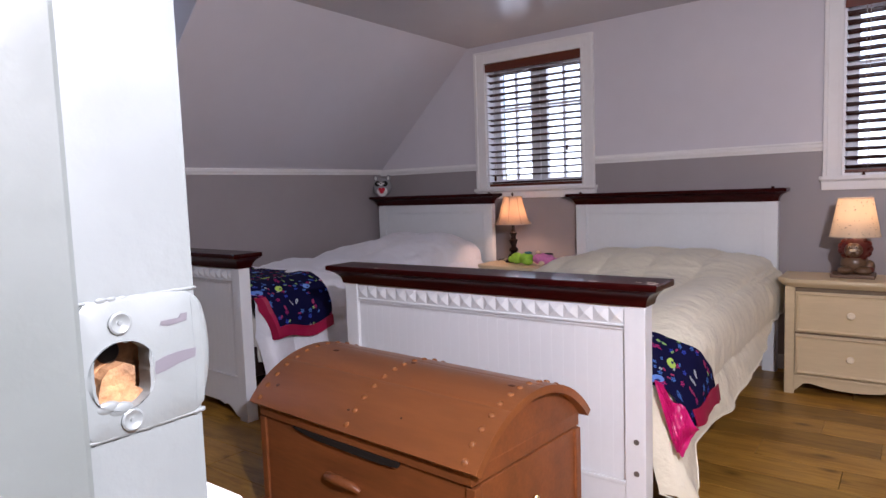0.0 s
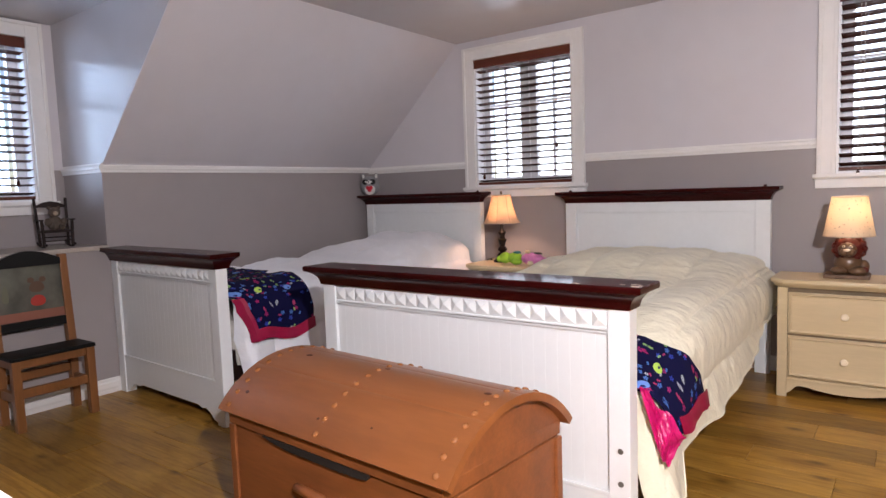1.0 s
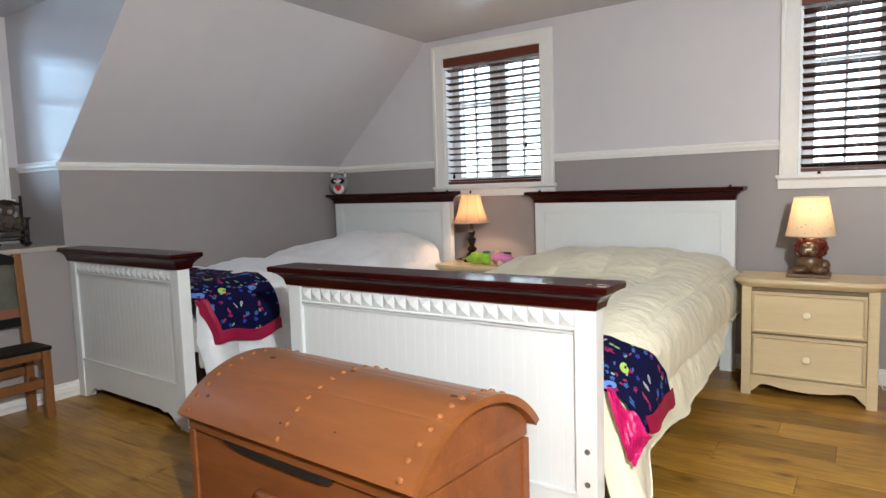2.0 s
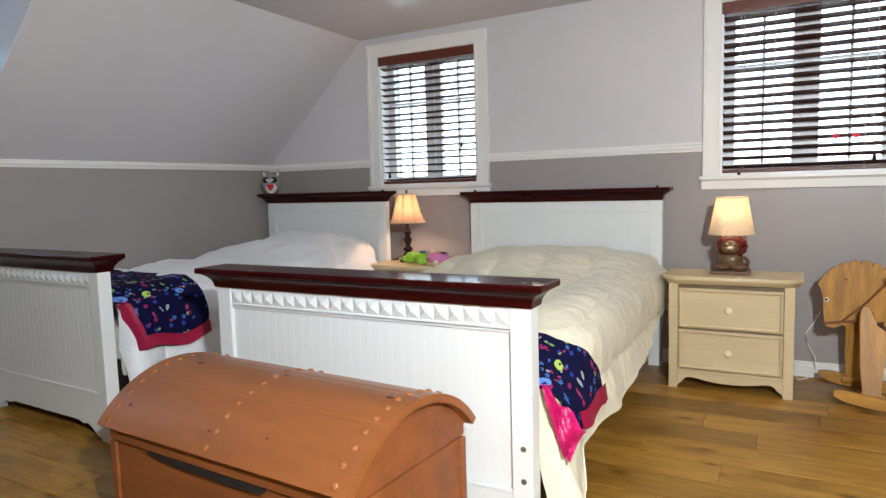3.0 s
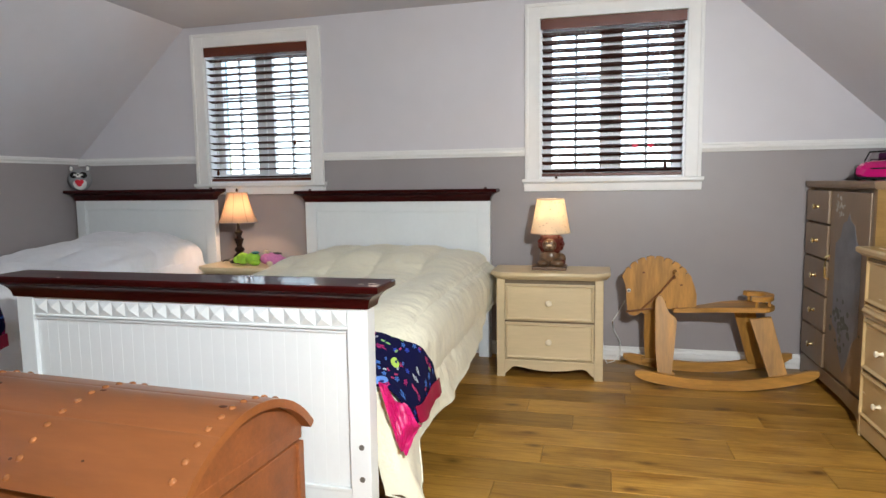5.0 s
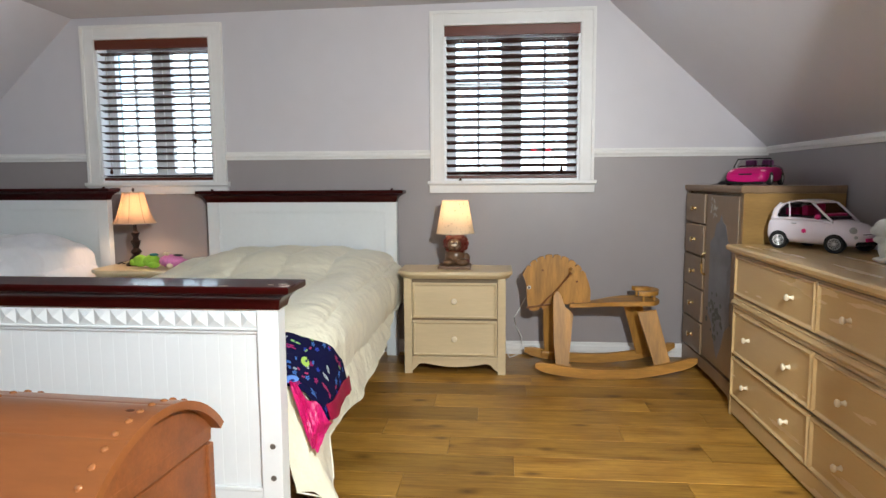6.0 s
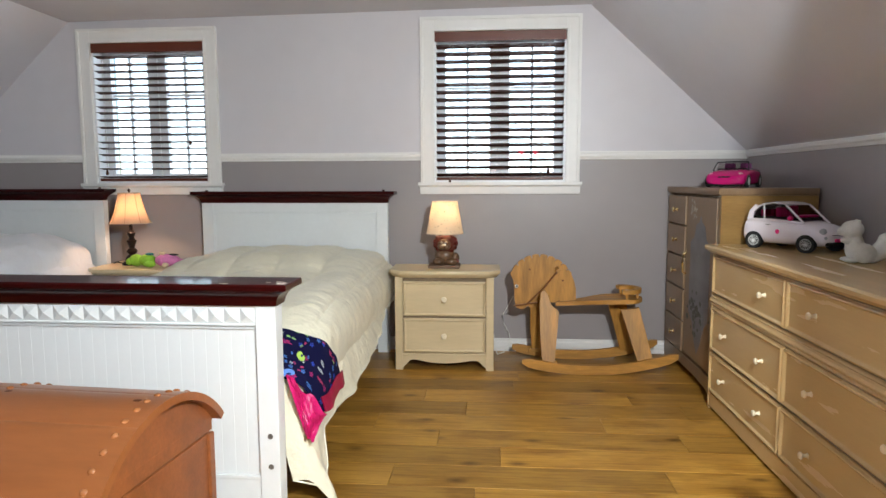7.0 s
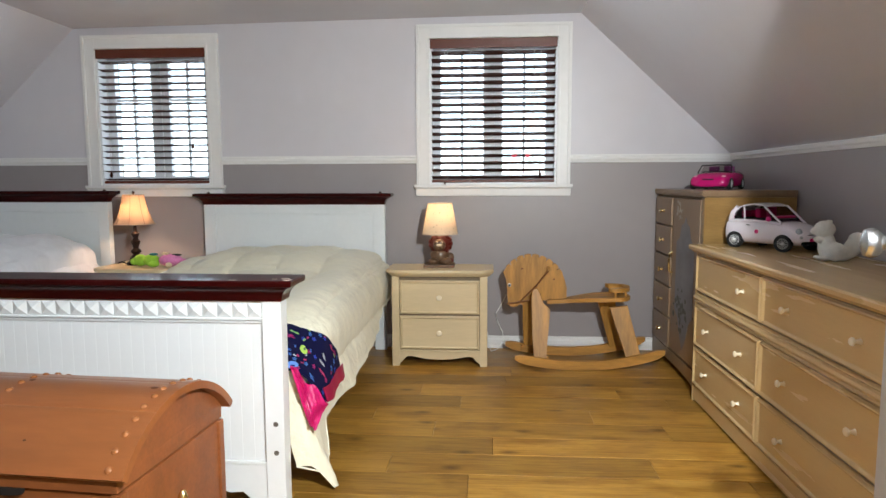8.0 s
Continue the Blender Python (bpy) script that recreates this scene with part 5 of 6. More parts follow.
# Plush toys
M_FUR = mat("grey_plush", (0.30, 0.30, 0.31), 0.95, vary=0.1, scale=60, bump=0.5, bump_scale=220)
M_WFUR = mat("white_plush", (0.78, 0.77, 0.75), 0.95, vary=0.05, scale=60, bump=0.5, bump_scale=220)
bm = B()
ball(bm, (0, 0, 0.062), 0.064, 20, 0, (1.0, 0.85, 0.98))
for s in (-1, 1):
    ball(bm, (s * 0.043, 0, 0.122), 0.018, 10, 0, (0.8, 0.6, 1.2))
    ball(bm, (s * 0.043, -0.010, 0.122), 0.011, 8, 1, (0.8, 0.5, 1.2))
    ball(bm, (s * 0.024, -0.047, 0.085), 0.019, 12, 2, (1.1, 0.45, 0.95))
    ball(bm, (s * 0.019, -0.056, 0.087), 0.006, 8, 1)
ball(bm, (0, -0.052, 0.084), 0.013, 10, 1, (1.2, 0.7, 0.9))
ball(bm, (0, -0.062, 0.087), 0.005, 8, 2)
ball(bm, (0.004, -0.042, 0.036), 0.036, 14, 1, (1.0, 0.45, 0.95))
for s in (-1, 1):
    ball(bm, (0.004 + s * 0.010, -0.058, 0.048), 0.014, 10, 3, (1, 0.35, 0.9))
ball(bm, (0.004, -0.058, 0.036), 0.015, 10, 3, (1, 0.35, 1.0))
solid("plush_toy", bm, [M_FUR, M_WFUR, M_BLACK, mat("red_felt", (0.6, 0.02, 0.04), 0.8)], "small grey raccoon plush holding a red heart", "plush toy", m=pose(-3.445, 4.77, 1.066, 0, 0, 32) @ Matrix.Diagonal((1.2, 1.15, 1.24, 1)), smooth=True)
M_LIME = mat("lime_plush", (0.33, 0.62, 0.05), 0.95, vary=0.12, scale=50, bump=0.6, bump_scale=200)
M_PINKP = mat("pink_plush", (0.72, 0.24, 0.50), 0.95, vary=0.12, scale=50, bump=0.6, bump_scale=200)
bm = B()
ball(bm, (-0.115, 0, 0.034), 0.036, 16, 0, (1.0, 0.9, 0.85))
ball(bm, (-0.145, -0.012, 0.028), 0.018, 10, 0)
ball(bm, (-0.06, 0.0, 0.034), 0.034, 14, 0, (1.3, 1.0, 0.9))
ball(bm, (-0.030, -0.035, 0.018), 0.017, 10, 0, (1.8, 1, 0.9))
ball(bm, (-0.045, 0.0, 0.066), 0.014, 10, 1, (1.6, 1.4, 0.5))
solid("plush_toy", bm, [M_LIME, mat("teal_felt", (0.03, 0.18, 0.22), 0.9)], "lime green soft toy lying on the nightstand", "plush toy", m=pose(-1.905, 4.52, 0.592) @ Matrix.Diagonal((1.22, 1.2, 1.2, 1)), smooth=True)
bm = B()
ball(bm, (0.045, 0.0, 0.036), 0.042, 16, 0, (1.5, 0.95, 0.82))
ball(bm, (0.105, 0.006, 0.026), 0.022, 10, 0, (1.2, 1, 0.9))
ball(bm, (0.055, -0.042, 0.016), 0.015, 10, 1, (1.1, 1, 0.9))
ball(bm, (0.012, 0.0, 0.072), 0.011, 8, 1)
ball(bm, (0.03, -0.01, 0.073), 0.010, 8, 1)
ball(bm, (0.075, 0.0, 0.066), 0.016, 10, 2, (1.8, 1, 0.35))
solid("plush_toy", bm, [M_PINKP, mat("cream_felt", (0.75, 0.62, 0.42), 0.9), mat("dark_felt", (0.03, 0.03, 0.04), 0.9)], "pink soft toy lying on the nightstand", "plush toy", m=pose(-1.905, 4.52, 0.592) @ Matrix.Diagonal((1.22, 1.2, 1.15, 1)), smooth=True)


# Rocking horse: long axis along x, head towards -x
hr = thing("rocking_horse", "honey pine child's rocking horse beside the grey wall", "rocking horse", pose(0, 0, 0))
HY = 4.59


def rocker(y, x0, x1):
    n, up, lo = 24, [], []
    for i in range(n + 1):
        u = i / n
        z = 0.002 + 0.088 * (u - 0.43) ** 2 / 0.3249 * (1.0 if u > 0.43 else 0.88)
        e = min(u, 1 - u)
        h = 0.056 if e > 0.05 else 0.056 * (0.5 + 0.5 * (e / 0.05) ** 0.5)
        up.append((x0 + (x1 - x0) * u, z + 0.026 + h / 2))
        lo.append((x0 + (x1 - x0) * u, z + 0.028 - h / 2))
    return prism(B(), lo + up[::-1], "y", y - 0.013, y + 0.013, bevel=0.004)


for y, x0, x1 in ((4.412, 0.298, 1.174), (4.742, 0.250, 1.138)):
    part("rocker", rocker(y, x0, x1), M_HORSE_LONG, hr)
# head and neck board: brow, muzzle, mouth and chest, then up the back and round the scalloped mane
head = [(0.231, 0.560), (0.247, 0.520), (0.254, 0.470), (0.256, 0.420), (0.262, 0.372), (0.272, 0.350), (0.300, 0.345), (0.322, 0.352), (0.338, 0.368), (0.352, 0.353), (0.368, 0.362), (0.382, 0.392), (0.398, 0.428), (0.420, 0.440),
        (0.445, 0.400), (0.470, 0.386), (0.618, 0.392), (0.618, 0.470), (0.609, 0.508)]
mane = [(0.596, 0.545), (0.572, 0.588), (0.540, 0.622), (0.500, 0.648), (0.455, 0.666), (0.405, 0.674), (0.355, 0.668), (0.308, 0.648), (0.270, 0.618), (0.245, 0.585)]
for a, b in zip(mane, mane[1:]):
    d = (Vector(b) - Vector(a)).normalized()
    inward = Vector((-d[1], d[0]))
    b2v = Vector(b)
    head += [tuple(Vector(a) + 0.006 * d), tuple(Vector(a).lerp(b2v, 0.5) - 0.005 * inward), tuple(b2v - 0.004 * d), tuple(b2v + 0.017 * inward - 0.001 * d), tuple(b2v + 0.017 * inward + 0.001 * d)]
head = head[:-2]
part("head_board", prism(B(), head, "y", HY - 0.012, HY + 0.012), M_HORSE, hr)
bm = B()
seat = []
for i in range(25):
    u = i / 24
    seat.append((0.50 + 0.50 * u, 0.040 + 0.072 * smooth01((u - 0.18) / 0.5) - 0.085 * max(0, (u - 0.86) / 0.14) ** 2))
prism(bm, [(x, HY - w) for x, w in seat] + [(x, HY + w) for x, w in seat[::-1]], "z", -0.012, 0.012, bevel=0.004)
for v in bm.verts:
    u = (v.co.x - 0.50) / 0.50
    v.co.z += 0.383 + 0.030 * u + 0.010 * math.sin(u * math.pi) - 0.014 * math.exp(-((v.co.y - HY) / 0.07) ** 2) * math.sin(u * math.pi)
part("seat", bm, M_HORSE_LONG, hr)
bm = B()
turn = [math.radians(-112 + 224 * k / 22) for k in range(23)]
prism(bm, [(0.905 + 0.092 * math.cos(a), HY + 0.110 * math.sin(a)) for a in turn] + [(0.905 + 0.058 * math.cos(a), HY + 0.074 * math.sin(a)) for a in turn[::-1]], "z", 0.455, 0.481, bevel=0.005)
part("backrest", bm, M_HORSE_LONG, hr)
for a in (-95, -35, 35, 95):
    part("peg", lathe(B(), [(0.008, 0.412), (0.008, 0.456)], 10, (0.905 + 0.074 * math.cos(math.radians(a)), HY + 0.092 * math.sin(math.radians(a)), 0)), M_HORSE, hr)


def leg(outline, y_low, y_high, z_low, z_high, t=0.011):
    """A flat board leg, splayed outwards towards its foot."""
    bm = prism(B(), outline, "y", -t, t, bevel=0.003)
    for v in bm.verts:
        v.co.y += y_low + (y_high - y_low) * (v.co.z - z_low) / (z_high - z_low)
    return bm


front = [(0.415, 0.050), (0.484, 0.032), (0.490, 0.12), (0.503, 0.25), (0.513, 0.345), (0.500, 0.364), (0.472, 0.378), (0.458, 0.405), (0.449, 0.445), (0.436, 0.468), (0.420, 0.473), (0.406, 0.458), (0.400, 0.42), (0.404, 0.20)]
rear = [(0.955, 0.070), (1.042, 0.080), (0.972, 0.375), (0.868, 0.362)]
for lo, hi in ((4.437, HY - 0.070), (4.717, HY + 0.066)):
    dx = 0.0 if lo < HY else -0.045
    part("leg", leg([(x + dx, z) for x, z in front], lo, hi, 0.04, 0.44), M_HORSE, hr)
    part("leg", leg([(x + dx, z) for x, z in rear], lo, HY + (hi - HY) * 1.1, 0.07, 0.37), M_HORSE, hr)
    part("foot_block", box(B(), 0.395 + dx, 0.500 + dx, min(lo, lo - 0.024 * (1 if lo > HY else -1)) - 0.002, max(lo, lo - 0.024 * (1 if lo > HY else -1)), 0.052, 0.074, 0.003), M_HORSE, hr)
part("handle", tube(B(), [(0.505, HY - 0.105, 0.592), (0.505, HY + 0.105, 0.592)], 0.012, 12), M_HORSE, hr, smooth=True)
M_STRAP = mat("leather_rein", (0.20, 0.075, 0.02), 0.5, vary=0.1, scale=30)
bm = B()
tube(bm, [(0.505, HY - 0.08, 0.590), (0.43, HY - 0.05, 0.485), (0.345, HY - 0.018, 0.392), (0.33, HY - 0.0155, 0.378), (0.254, HY - 0.0155, 0.366)], 0.0058, 6)
tube(bm, [(0.33, HY - 0.0155, 0.378), (0.395, HY - 0.0155, 0.388)], 0.0055, 6)
part("rein", bm, M_STRAP, hr)
bm = B()
lathe(bm, [(0.011, 0), (0.010, 0.003), (0.001, 0.005)], 14, m=pose(0.268, HY - 0.0121, 0.484, 90, 0, 0))
eye = part("eye", bm, plain("eye_white", (0.8, 0.8, 0.78), 0.3), hr, "white and black button eye")
part("pupil", lathe(B(), [(0.006, 0.004), (0.005, 0.0065), (0.001, 0.0075)], 12, m=pose(0.268, HY - 0.0121, 0.484, 90, 0, 0)), M_BLACK, eye)
M_KNOT = plain("knot_brown", (0.16, 0.06, 0.015), 0.6)
for x, z in ((0.345, 0.585), (0.455, 0.425), (0.54, 0.52), (0.52, 0.395)):
    part("knot", ball(B(), (x, HY - 0.0125, z), 0.007, 8, 0, (1, 0.1, 0.8)), M_KNOT, hr)


# Toy cars
def wheel(parent, x, y, z, r, w, m_rim, side):
    mm = pose(x, y, z, 90 if side < 0 else -90, 0, 0)
    t = part("wheel", lathe(B(), [(r * 0.72, -w / 2), (r * 0.95, -w / 2), (r, -w * 0.3), (r, w * 0.3), (r * 0.95, w / 2), (r * 0.72, w / 2), (r * 0.70, w * 0.3)], 24, m=mm), plain("toy_tyre", (0.015, 0.015, 0.016), 0.6), parent, smooth=True)
    bm = B()
    lathe(bm, [(r * 0.71, w * 0.20), (r * 0.62, w * 0.42), (r * 0.55, w * 0.26), (r * 0.2, w * 0.24), (r * 0.16, w * 0.46), (r * 0.02, w * 0.48)], 24, m=mm)
    for k in range(14):
        a = 2 * math.pi * k / 14
        v0, v1 = mm @ Vector((r * 0.2 * math.cos(a), r * 0.2 * math.sin(a), w * 0.42)), mm @ Vector((r * 0.63 * math.cos(a), r * 0.63 * math.sin(a), w * 0.42))
        tube(bm, [v0, v1], r * 0.035, 4)
    part("rim", bm, m_rim, t, smooth=True)


def body_loft(stations):
    """Stations (x, half width, z low, z high, round): closed car-body cross sections."""
    bm = B()
    loops = []
    for x, hw, z0, z1, rd in stations:
        lp = []
        for k in range(24):
            a = 2 * math.pi * k / 24
            c, s = math.cos(a), math.sin(a)
            e = 2 / rd
            lp.append((x, hw * math.copysign(abs(c) ** e, c), (z0 + z1) / 2 + (z1 - z0) / 2 * math.copysign(abs(s) ** e, s)))
        loops.append(lp)
    return rings(bm, loops)


def toy_hatchback(m):
    t = thing("toy_car", "large white toy hatchback with pink seats on the dresser", "toy car", m)
    white, pink = plain("white_toy_plastic", (0.80, 0.74, 0.80), 0.18), plain("pink_toy_plastic", (0.72, 0.02, 0.20), 0.3)
    dark = plain("tinted_toy_window", (0.42, 0.30, 0.33), 0.03, trans=1.0, ior=1.03)
    st = [(-0.180, 0.060, 0.045, 0.095, 4), (-0.176, 0.078, 0.032, 0.115, 4), (-0.165, 0.088, 0.026, 0.134, 4), (-0.13, 0.093, 0.024, 0.145, 3.4), (-0.05, 0.095, 0.024, 0.144, 3.6), (0.03, 0.095, 0.024, 0.138, 3.6),
          (0.09, 0.094, 0.024, 0.132, 3.4), (0.135, 0.090, 0.026, 0.120, 3.2), (0.160, 0.083, 0.030, 0.102, 3.5), (0.174, 0.070, 0.036, 0.090, 3), (0.180, 0.050, 0.045, 0.078, 3)]
    body = part("body", body_loft(st), white, t, smooth=True)
    cab = [(-0.166, 0.062, 0.118, 0.130, 4), (-0.150, 0.072, 0.115, 0.168, 4), (-0.115, 0.076, 0.115, 0.198, 4), (-0.06, 0.077, 0.115, 0.212, 4), (-0.01, 0.076, 0.115, 0.210, 4), (0.02, 0.075, 0.115, 0.198, 4), (0.085, 0.074, 0.112, 0.128, 4)]
    glass = part("cabin", body_loft(cab), dark, t, "dark see-through cabin windows", smooth=True)
    part("interior", box(B(), -0.15, 0.075, -0.062, 0.062, 0.136, 0.1475, 0.004), plain("dark_toy_tub", (0.035, 0.012, 0.02), 0.6), t)
    part("dashboard", box(B(), 0.030, 0.060, -0.058, 0.058, 0.147, 0.158, 0.004), pink, t)
    # black rubber round the glass
    for s in (-1, 1):
        edge = [(0.060, 0.1405), (0.030, 0.176), (0.004, 0.197), (-0.045, 0.201), (-0.095, 0.194), (-0.125, 0.172), (-0.132, 0.147), (-0.06, 0.143), (0.060, 0.1405)]
        part("window_seal", tube(B(), [(x, s * (0.0775 if 0.145 < z < 0.195 else 0.0785), z) for x, z in edge], 0.0022, 6), M_BLACK, t)
    roof = [(-0.166, 0.066, 0.132, 0.142, 3), (-0.150, 0.069, 0.160, 0.172, 3), (-0.125, 0.072, 0.185, 0.198, 3), (-0.09, 0.075, 0.198, 0.211, 3), (-0.05, 0.076, 0.204, 0.217, 3), (-0.01, 0.075, 0.202, 0.2145, 3), (0.008, 0.072, 0.199, 0.208, 3)]
    part("roof", body_loft(roof), white, t, smooth=True)
    for s in (-1, 1):
        part("pillar", tube(B(), [(0.008, s * 0.074, 0.203), (0.045, s * 0.0765, 0.168), (0.088, s * 0.076, 0.126)], 0.0045, 6), white, body)
        part("pillar", tube(B(), [(-0.085, s * 0.078, 0.205), (-0.080, s * 0.0795, 0.135)], 0.004, 6), white, body)
        part("pillar", tube(B(), [(-0.120, s * 0.070, 0.194), (-0.142, s * 0.073, 0.168), (-0.150, s * 0.076, 0.128)], 0.013, 8), white, body, smooth=True)
        part("belt_line", tube(B(), [(-0.15, s * 0.084, 0.132), (-0.05, s * 0.086, 0.134), (0.05, s * 0.085, 0.130), (0.09, s * 0.08, 0.124)], 0.006, 6), white, body)
        bm = B()
        ball(bm, (0.045, s * 0.098, 0.146), 0.013, 10, 0, (0.9, 0.8, 0.9))
        part("mirror", bm, pink, body, "pink wing mirror", smooth=True)
        for x, zz in ((0.158, 0.092), (0.169, 0.068)):
            bm = B()
            ball(bm, (x, s * 0.066, zz), 0.017 if zz > 0.08 else 0.010, 12, 0, (0.7, 0.9, 1.0))
            part("headlight", bm, plain("clear_lens", (0.42, 0.43, 0.46), 0.08), body, "clear round headlight", smooth=True)
        bm = B()
        ball(bm, (-0.01, s * 0.0952, 0.084), 0.010, 10, 0, (1, 0.1, 1))
        part("door_badge", bm, pink, body)
        part("door_pull", box(B(), -0.062, -0.042, s * 0.0950 - 0.001, s * 0.0950 + 0.001, 0.112, 0.115), M_STEEL, body)
        for x in (-0.115, 0.110):
            bm = B()
            lathe(bm, [(0.040, 0.0), (0.040, 0.001)], 24, m=pose(x, s * 0.0945, 0.038, 90 if s < 0 else -90, 0, 0))
            part("wheel_arch", bm, M_BLACK, body)
            wheel(t, x, s * 0.088, 0.037, 0.037, 0.022, plain("silver_rim", (0.75, 0.75, 0.75), 0.3, 0.3), s)
    bm = B()
    ball(bm, (-0.165, 0.05, 0.13), 0.02, 10, 0, (0.5, 0.9, 1.2))
    ball(bm, (-0.165, -0.05, 0.13), 0.02, 10, 0, (0.5, 0.9, 1.2))
    part("tail_light", bm, pink, body, smooth=True)
    part("bumper_grille", box(B(), 0.168, 0.1835, -0.066, 0.066, 0.034, 0.050, 0.004), M_BLACK, body)
    part("number_plate", box(B(), 0.176, 0.187, -0.026, 0.026, 0.050, 0.064, 0.001), pink, body)
    for z in (0.078,):
        part("chrome_whisker", box(B(), 0.174, 0.182, -0.04, 0.04, z, z + 0.003), M_STEEL, body)
    for y in (-0.03, 0.03):
        part("seat", box(B(), -0.050, -0.026, y - 0.023, y + 0.023, 0.146, 0.190, 0.006), pink, t, "pink toy seat")
        part("seat", box(B(), -0.118, -0.100, y - 0.023, y + 0.023, 0.146, 0.178, 0.006), pink, t, "pink toy seat")
    return t


toy_hatchback(pose(1.462, 3.735, DH, 0, 0, -60.0) @ Matrix.Diagonal((1.12, 1.05, 0.98, 1)))


def toy_convertible(m):
    t = thing("toy_car", "magenta toy convertible on top of the tall chest", "toy car", m)
    mag = plain("magenta_toy_plastic", (0.50, 0.006, 0.14), 0.15)
    st = [(-0.19, 0.08, 0.03, 0.080, 4), (-0.18, 0.105, 0.014, 0.100, 4), (-0.12, 0.116, 0.010, 0.106, 4), (0.0, 0.116, 0.010, 0.100, 5), (0.08, 0.115, 0.010, 0.096, 4), (0.14, 0.112, 0.010, 0.086, 3.6), (0.175, 0.104, 0.012, 0.074, 3.4), (0.19, 0.084, 0.018, 0.060, 3)]
    body = part("body", body_loft(st), mag, t, smooth=True)
    part("cockpit", box(B(), -0.12, 0.04, -0.085, 0.085, 0.085, 0.103, 0.008), M_BLACK, body)
    part("windscreen_frame", tube(B(), [(0.07, -0.098, 0.092), (0.03, -0.088, 0.136), (0.025, 0.0, 0.139), (0.03, 0.088, 0.136), (0.07, 0.098, 0.092)], 0.004, 6), M_BLACK, body)
    g = part("windscreen", prism(B(), [(-0.085, 0), (0.085, 0), (0.075, 0.05), (-0.075, 0.05)], "x", -0.001, 0.001), plain("smoky_screen", (0.72, 0.68, 0.69), 0.03, trans=1.0, ior=1.03), body)
    g.matrix_local = pose(0.065, 0, 0.092, 0, -38, 0) @ pose(0, 0, 0)
    for y in (-0.045, 0.045):
        part("seat", box(B(), -0.09, -0.06, y - 0.03, y + 0.03, 0.09, 0.132, 0.008), plain("purple_seat", (0.16, 0.02, 0.12), 0.5), t)
    for s in (-1, 1):
        bm = B()
        ball(bm, (0.150, s * 0.080, 0.070), 0.020, 10, 0, (1.2, 0.8, 0.5))
        part("headlight", bm, plain("pale_pink_lens", (0.70, 0.25, 0.38), 0.1), body, smooth=True)
        for x in (-0.115, 0.115):
            wheel(t, x, s * 0.107, 0.033, 0.033, 0.022, plain("silver_rim_b", (0.75, 0.75, 0.75), 0.3, 0.3), s)
    part("grille", box(B(), 0.180, 0.191, -0.035, 0.035, 0.052, 0.06, 0.002), M_BLACK, body)
    part("bumper", box(B(), 0.160, 0.188, -0.09, 0.09, 0.006, 0.018, 0.003), M_BLACK, body)
    return t


toy_convertible(pose(1.445, 4.44, CH, 0, 0, -126) @ Matrix.Diagonal((0.92, 0.92, 1.0, 1)))

# white squirrel figurine, facing -x
bm = B()
ball(bm, (-0.018, 0, 0.070), 0.046, 18, 0, (0.9, 0.85, 1.45))
ball(bm, (-0.032, 0, 0.150), 0.043, 18, 0, (1.15, 0.95, 0.98))
ball(bm, (-0.074, 0, 0.140), 0.020, 12, 0)
for s in (-1, 1):
    ball(bm, (-0.012, s * 0.024, 0.188), 0.011, 10, 0, (0.9, 0.6, 0.9))
    ball(bm, (-0.058, s * 0.020, 0.100), 0.015, 10, 0, (1.2, 0.8, 1.0))
    ball(bm, (-0.035, s * 0.030, 0.012), 0.018, 10, 0, (2.2, 0.9, 0.65))
    ball(bm, (0.015, s * 0.030, 0.045), 0.042, 12, 0, (1.15, 0.7, 1.1))
for k in range(9):
    a = k / 8
    ball(bm, (0.055 + 0.050 * math.sin(a * 1.9), 0, 0.030 + 0.075 * a), 0.032 + 0.010 * math.sin(a * math.pi), 12, 0, (1, 0.8, 1))
ball(bm, (0.112, 0, 0.112), 0.026, 14, 0, (1, 0.75, 1.1))
fig = solid("figurine", bm, mat("white_bisque", (0.72, 0.71, 0.67), 0.6, vary=0.05, scale=30, bump=0.4, bump_scale=90), "white ceramic squirrel figurine on the dresser", "figurine", m=pose(1.485, 3.27, DH, 0, 0, -14) @ Matrix.Diagonal((0.80, 0.8, 0.82, 1)), smooth=True)
rm = fig.modifiers.new("skin", "REMESH")
rm.mode, rm.voxel_size, rm.use_smooth_shade = "VOXEL", 0.004, True
sm = fig.modifiers.new("soften", "SMOOTH")
sm.iterations = 6

# Child's chair in front of the dormer
cc = thing("chair", "child's oak chair with black seat and printed picture back", "chair", pose(0, 0, 0))
M_OAK = mat("golden_oak", (0.22, 0.085, 0.024), 0.4, grain=(6, 6, 0.8), vary=0.12, scale=3, bump=0.06, fine=0.08)
for y in (2.095, 2.435):
    part("leg", box(B(), -3.335, -3.295, y, y + 0.04, 0, 0.345, 0.004), M_OAK, cc)
    part("back_post", prism(B(), [(-3.53, 0.0), (-3.49, 0.0), (-3.485, 0.36), (-3.52, 0.82), (-3.552, 0.82), (-3.525, 0.36)], "y", y, y + 0.038, bevel=0.004), M_OAK, cc)
    part("side_stretcher", box(B(), -3.49, -3.336, y + 0.008, y + 0.03, 0.14, 0.185, 0.003), M_OAK, cc)
    part("side_apron", box(B(), -3.487, -3.336, y + 0.006, y + 0.03, 0.305, 0.345, 0.003), M_OAK, cc)
for x0, x1, z0, z1 in ((-3.328, -3.306, 0.16, 0.205), (-3.328, -3.304, 0.305, 0.345), (-3.52, -3.498, 0.20, 0.245)):
    part("stretcher", box(B(), x0, x1, 2.136, 2.434, z0, z1, 0.003), M_OAK, cc)
